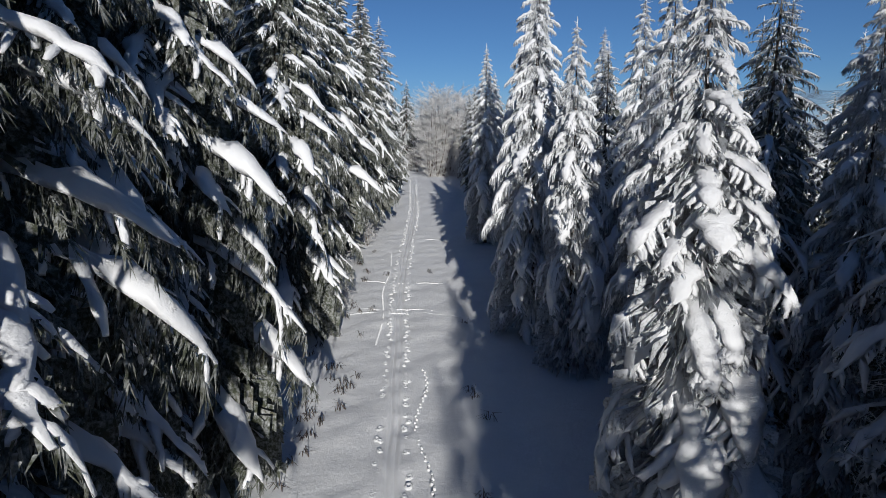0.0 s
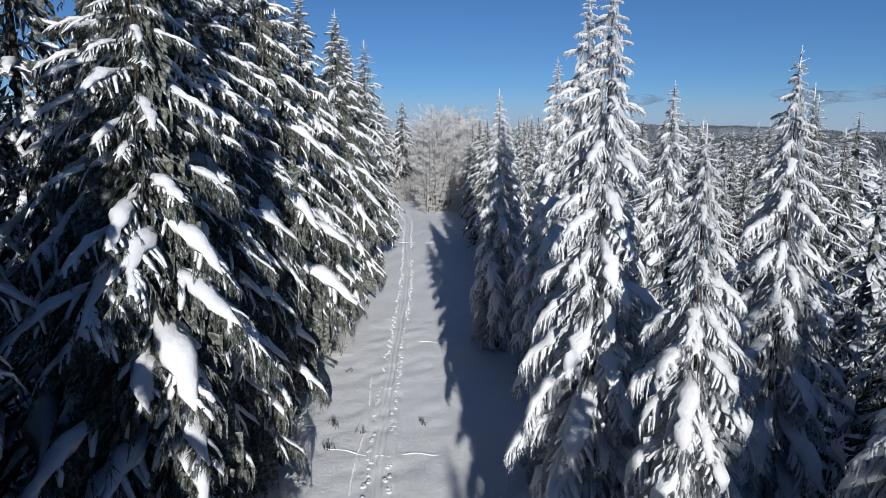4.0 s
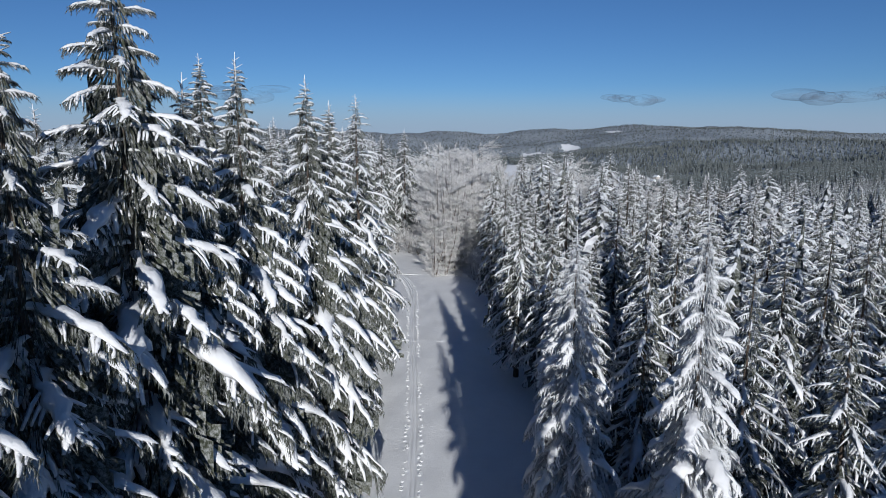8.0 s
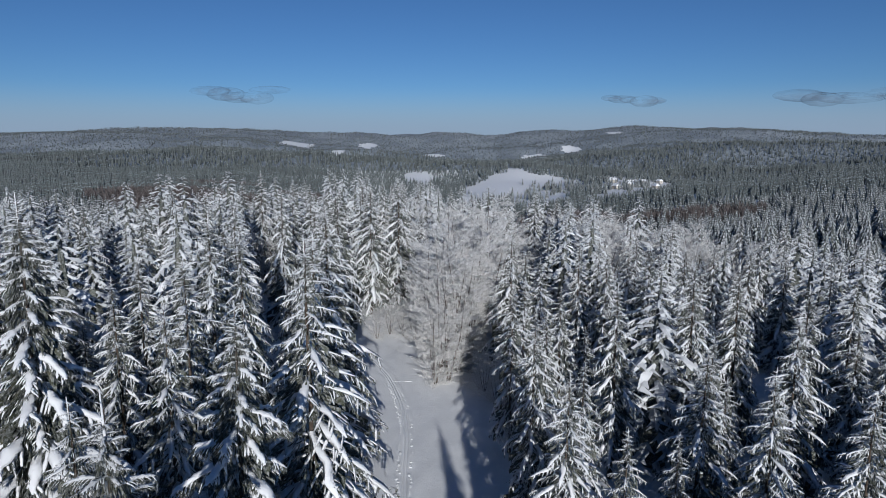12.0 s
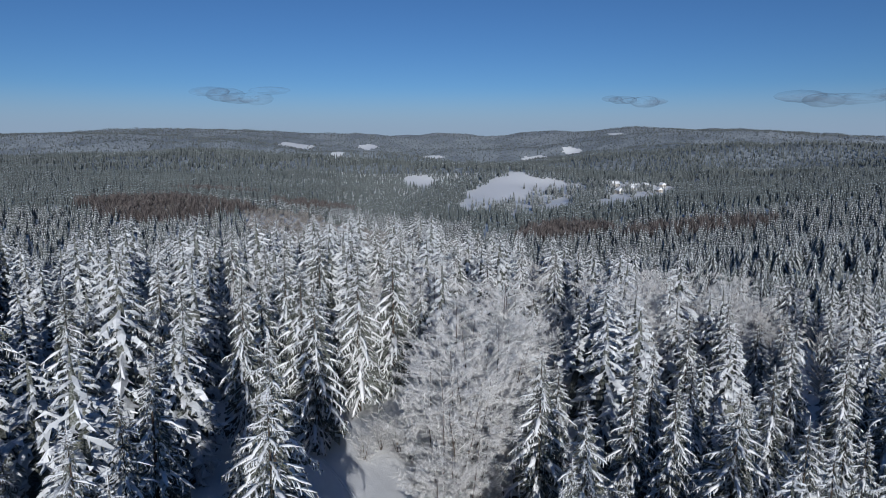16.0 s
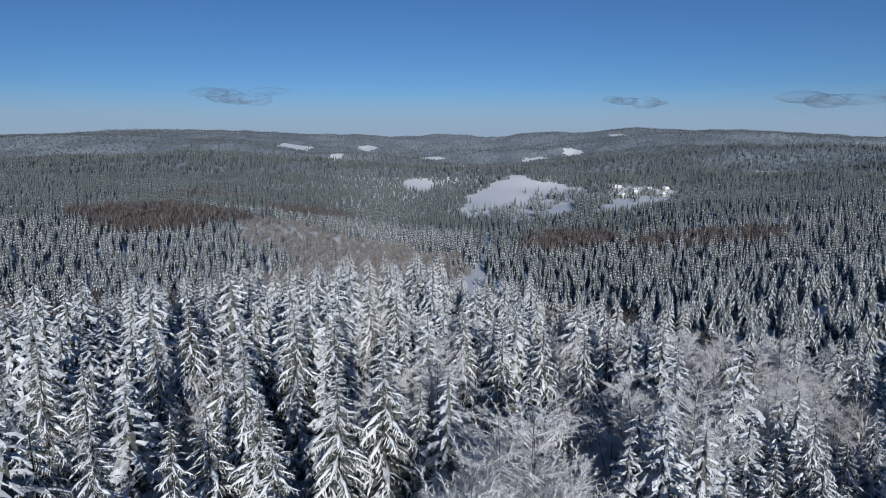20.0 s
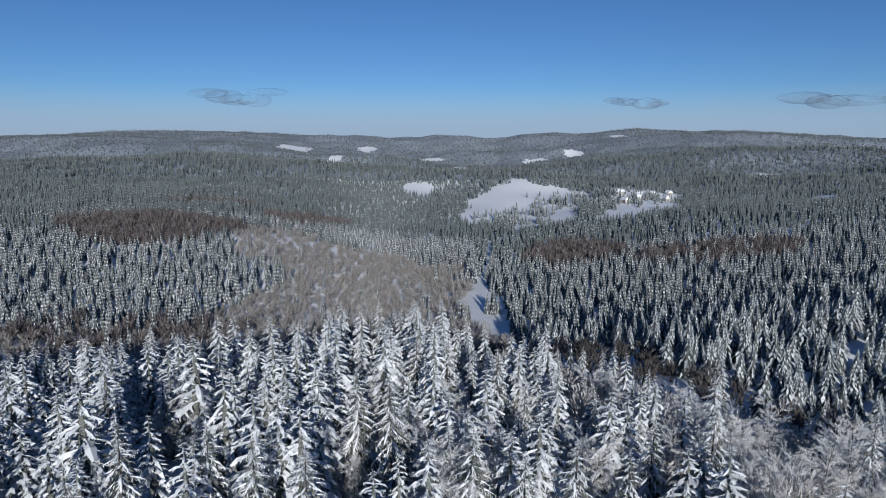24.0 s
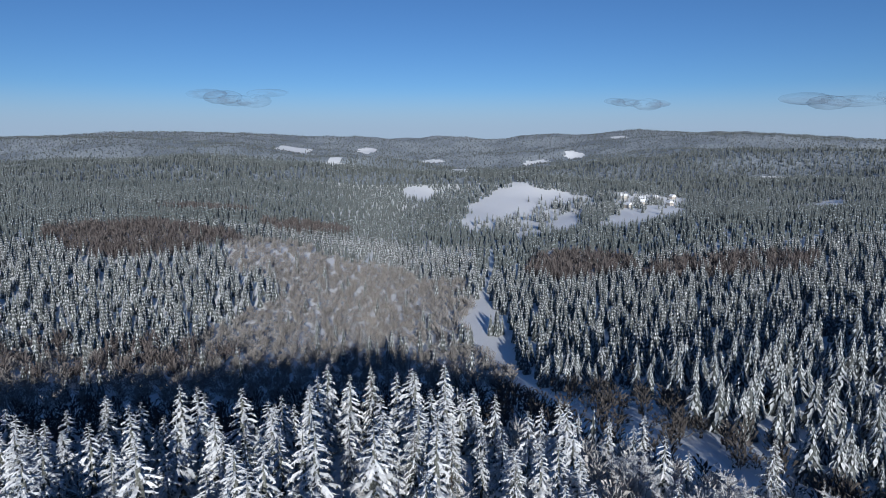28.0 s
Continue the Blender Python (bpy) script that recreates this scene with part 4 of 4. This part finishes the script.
for y0, x0, x1, bend in ((35.3, -7.2, 0.4, 0.25), (34.6, -6.6, 0.9, 0.3), (41.3, -5.2, 0.4, -0.2), (48.0, -4.6, -2.4, 0.2), (55.4, -2.2, 1.2, 0.2), (88.0, -7.2, 0.5, -0.6), (113.0, -8.0, -0.6, 0.3), (13.9, -1.1, -0.3, 0.1)):
    x = x0
    while x < x1:
        t = (x - x0) / (x1 - x0)
        crossing.append((x, y0 + bend * math.sin(t * 3.1) + 0.12 * math.sin(x * 1.7 + y0) + 0.06 * math.sin(x * 4.1) - 3.2 * bend * max(0, 0.4 - t), 1.57 + rng.uniform(-0.3, 0.3)))
        x += 0.085
prints("crossing_trails", "narrow animal trails crossing the ride in the snow", crossing, 0.036, 0.004)
y, side_trail = 30.0, []
while y < 50:
    side_trail.append((float(ski_x(y)) - 0.95 + 0.12 * math.sin(y * 0.6), y, 0.0))
    y += 0.2
prints("side_trail", "trail of prints running beside the ski track", side_trail, 0.065, 0.02)


def sprig(x, y, seed):
    """A few dead stalks that poke out of the snow."""
    rng_ = random.Random(seed)
    v, f = [], []
    for k in range(8):
        a_, h, l = rng_.uniform(0, 6.283), rng_.uniform(0.05, 0.32), rng_.uniform(0.08, 0.42)
        p = [Vector((0.05 * k * math.cos(a_), 0.05 * k * math.sin(a_), -0.05)), Vector((l * 0.5 * math.cos(a_), l * 0.5 * math.sin(a_), h)), Vector((l * 1.3 * math.cos(a_ + 0.3), l * 1.3 * math.sin(a_ + 0.3), h * rng_.uniform(0.3, 1.1)))]
        o = len(v)
        for c, w in zip(p, (0.016, 0.013, 0.005)):
            for q in range(3):
                v.append(c + Vector((w * math.cos(2.09 * q), w * math.sin(2.09 * q), 0)))
        for s in (0, 3):
            for q in range(3):
                f.append((o + s + q, o + s + (q + 1) % 3, o + s + 3 + (q + 1) % 3, o + s + 3 + q))
    ob = new("stalk_tuft", mesh_of("stalk_tuft", v, f, BARK))
    ob.location = (x, y, float(height(x, y)))
    return tagged(ob, "tuft of dead brown stalks poking out of the snow", "plant", "stalks in the snow")


for k in range(64):
    y = 15 + 36 * rng.random() ** 1.3
    s = -3.3 + rng.gauss(0, 0.75) - 0.5 * math.sin(y * 0.7) if k % 8 else rng.uniform(1.8, 3.6)
    sprig(float(ski_x(y)) + s, y, k)


# ---- the valley village ----
HOUSE_WALL, nt, b = material("house_wall", 0.85)
nt.links.new(ramp_of(nt, noise_of(nt, 1.5), [(0.3, (0.42, 0.38, 0.33)), (0.7, (0.58, 0.54, 0.48))]), b.inputs["Base Color"])
DARK_PANE, nt, b = material("window_pane", 0.15)
b.inputs["Base Color"].default_value = (0.03, 0.035, 0.04, 1)


def box(name, size, at, mat, parent):
    bm = bmesh.new()
    bmesh.ops.create_cube(bm, size=1)
    bmesh.ops.scale(bm, vec=size, verts=bm.verts)
    bmesh.ops.translate(bm, vec=at, verts=bm.verts)
    me = bpy.data.meshes.new(name)
    bm.to_mesh(me)
    bm.free()
    me.materials.append(mat)
    ob = new(name, me)
    ob.parent = parent
    return ob


def house():
    top = new("house")
    box("wall", (9, 12, 6), (0, 0, 2.6), HOUSE_WALL, top)
    v = [(-5.2, -6.6, 5.3), (5.2, -6.6, 5.3), (0, -6.6, 9.6), (-5.2, 6.6, 5.3), (5.2, 6.6, 5.3), (0, 6.6, 9.6)]
    new("roof", mesh_of("roof", v, [(0, 1, 2), (5, 4, 3), (0, 2, 5, 3), (1, 4, 5, 2), (0, 3, 4, 1)], SNOW, False)).parent = top
    box("chimney", (0.7, 0.7, 2), (1.2, 2, 9), BARK, top)
    for k in range(3):
        for z in (1.6, 4.0):
            box("window", (1.1, 0.12, 1.3), (-2.8 + 2.8 * k, -6.0, z), DARK_PANE, top)
    return top


model = None
for x, y, turn in ((305, 1195, 20), (352, 1262, 70), (366, 1320, 100), (410, 1300, 10), (405, 1370, 40), (450, 1400, 15), (335, 1330, 60)):
    m = pose(x, y, float(height(x, y)), 0, 0, turn)
    if model is None:
        model = tagged(house(), "pale rendered house with a snow-covered gable roof", "house", "houses of the village")
        model.matrix_basis = m
    else:
        copy_thing(model, m)


# ---- thin clouds ----
CLOUD, nt, b = material("thin_cloud", 1.0)
b.inputs["Base Color"].default_value = (0.14, 0.17, 0.22, 1)
nt.links.new(ramp_of(nt, noise_of(nt, 2.3, 5, 0.6, "Generated"), [(0.38, (0, 0, 0)), (0.75, (0.40, 0.40, 0.40))]), b.inputs["Alpha"])


def cloud(x, y, z, w, h, seed):
    rng_ = random.Random(seed)
    bm = bmesh.new()
    for k in range(5):
        m = Matrix.Translation(((k - 2) * w * 0.22, rng_.uniform(-20, 20), rng_.uniform(-0.3, 0.3) * h)) @ Matrix.Diagonal((w * rng_.uniform(0.2, 0.34), 60, h * rng_.uniform(0.3, 0.6), 1))
        bmesh.ops.create_icosphere(bm, subdivisions=2, radius=1, matrix=m)
    me = bpy.data.meshes.new("cloud")
    bm.to_mesh(me)
    bm.free()
    me.materials.append(CLOUD)
    me.polygons.foreach_set("use_smooth", [True] * len(me.polygons))
    ob = new("cloud", me)
    ob.location = (x, y, z)
    tagged(ob, "thin grey wisp of cloud low over the hills", "cloud", kind="structure")


for x, y, z, w, h, k in ((-1390, 4600, 302, 470, 90, 1), (1310, 4600, 255, 340, 70, 2), (2760, 4560, 285, 760, 90, 3)):
    cloud(x, y, z, w, h, k)
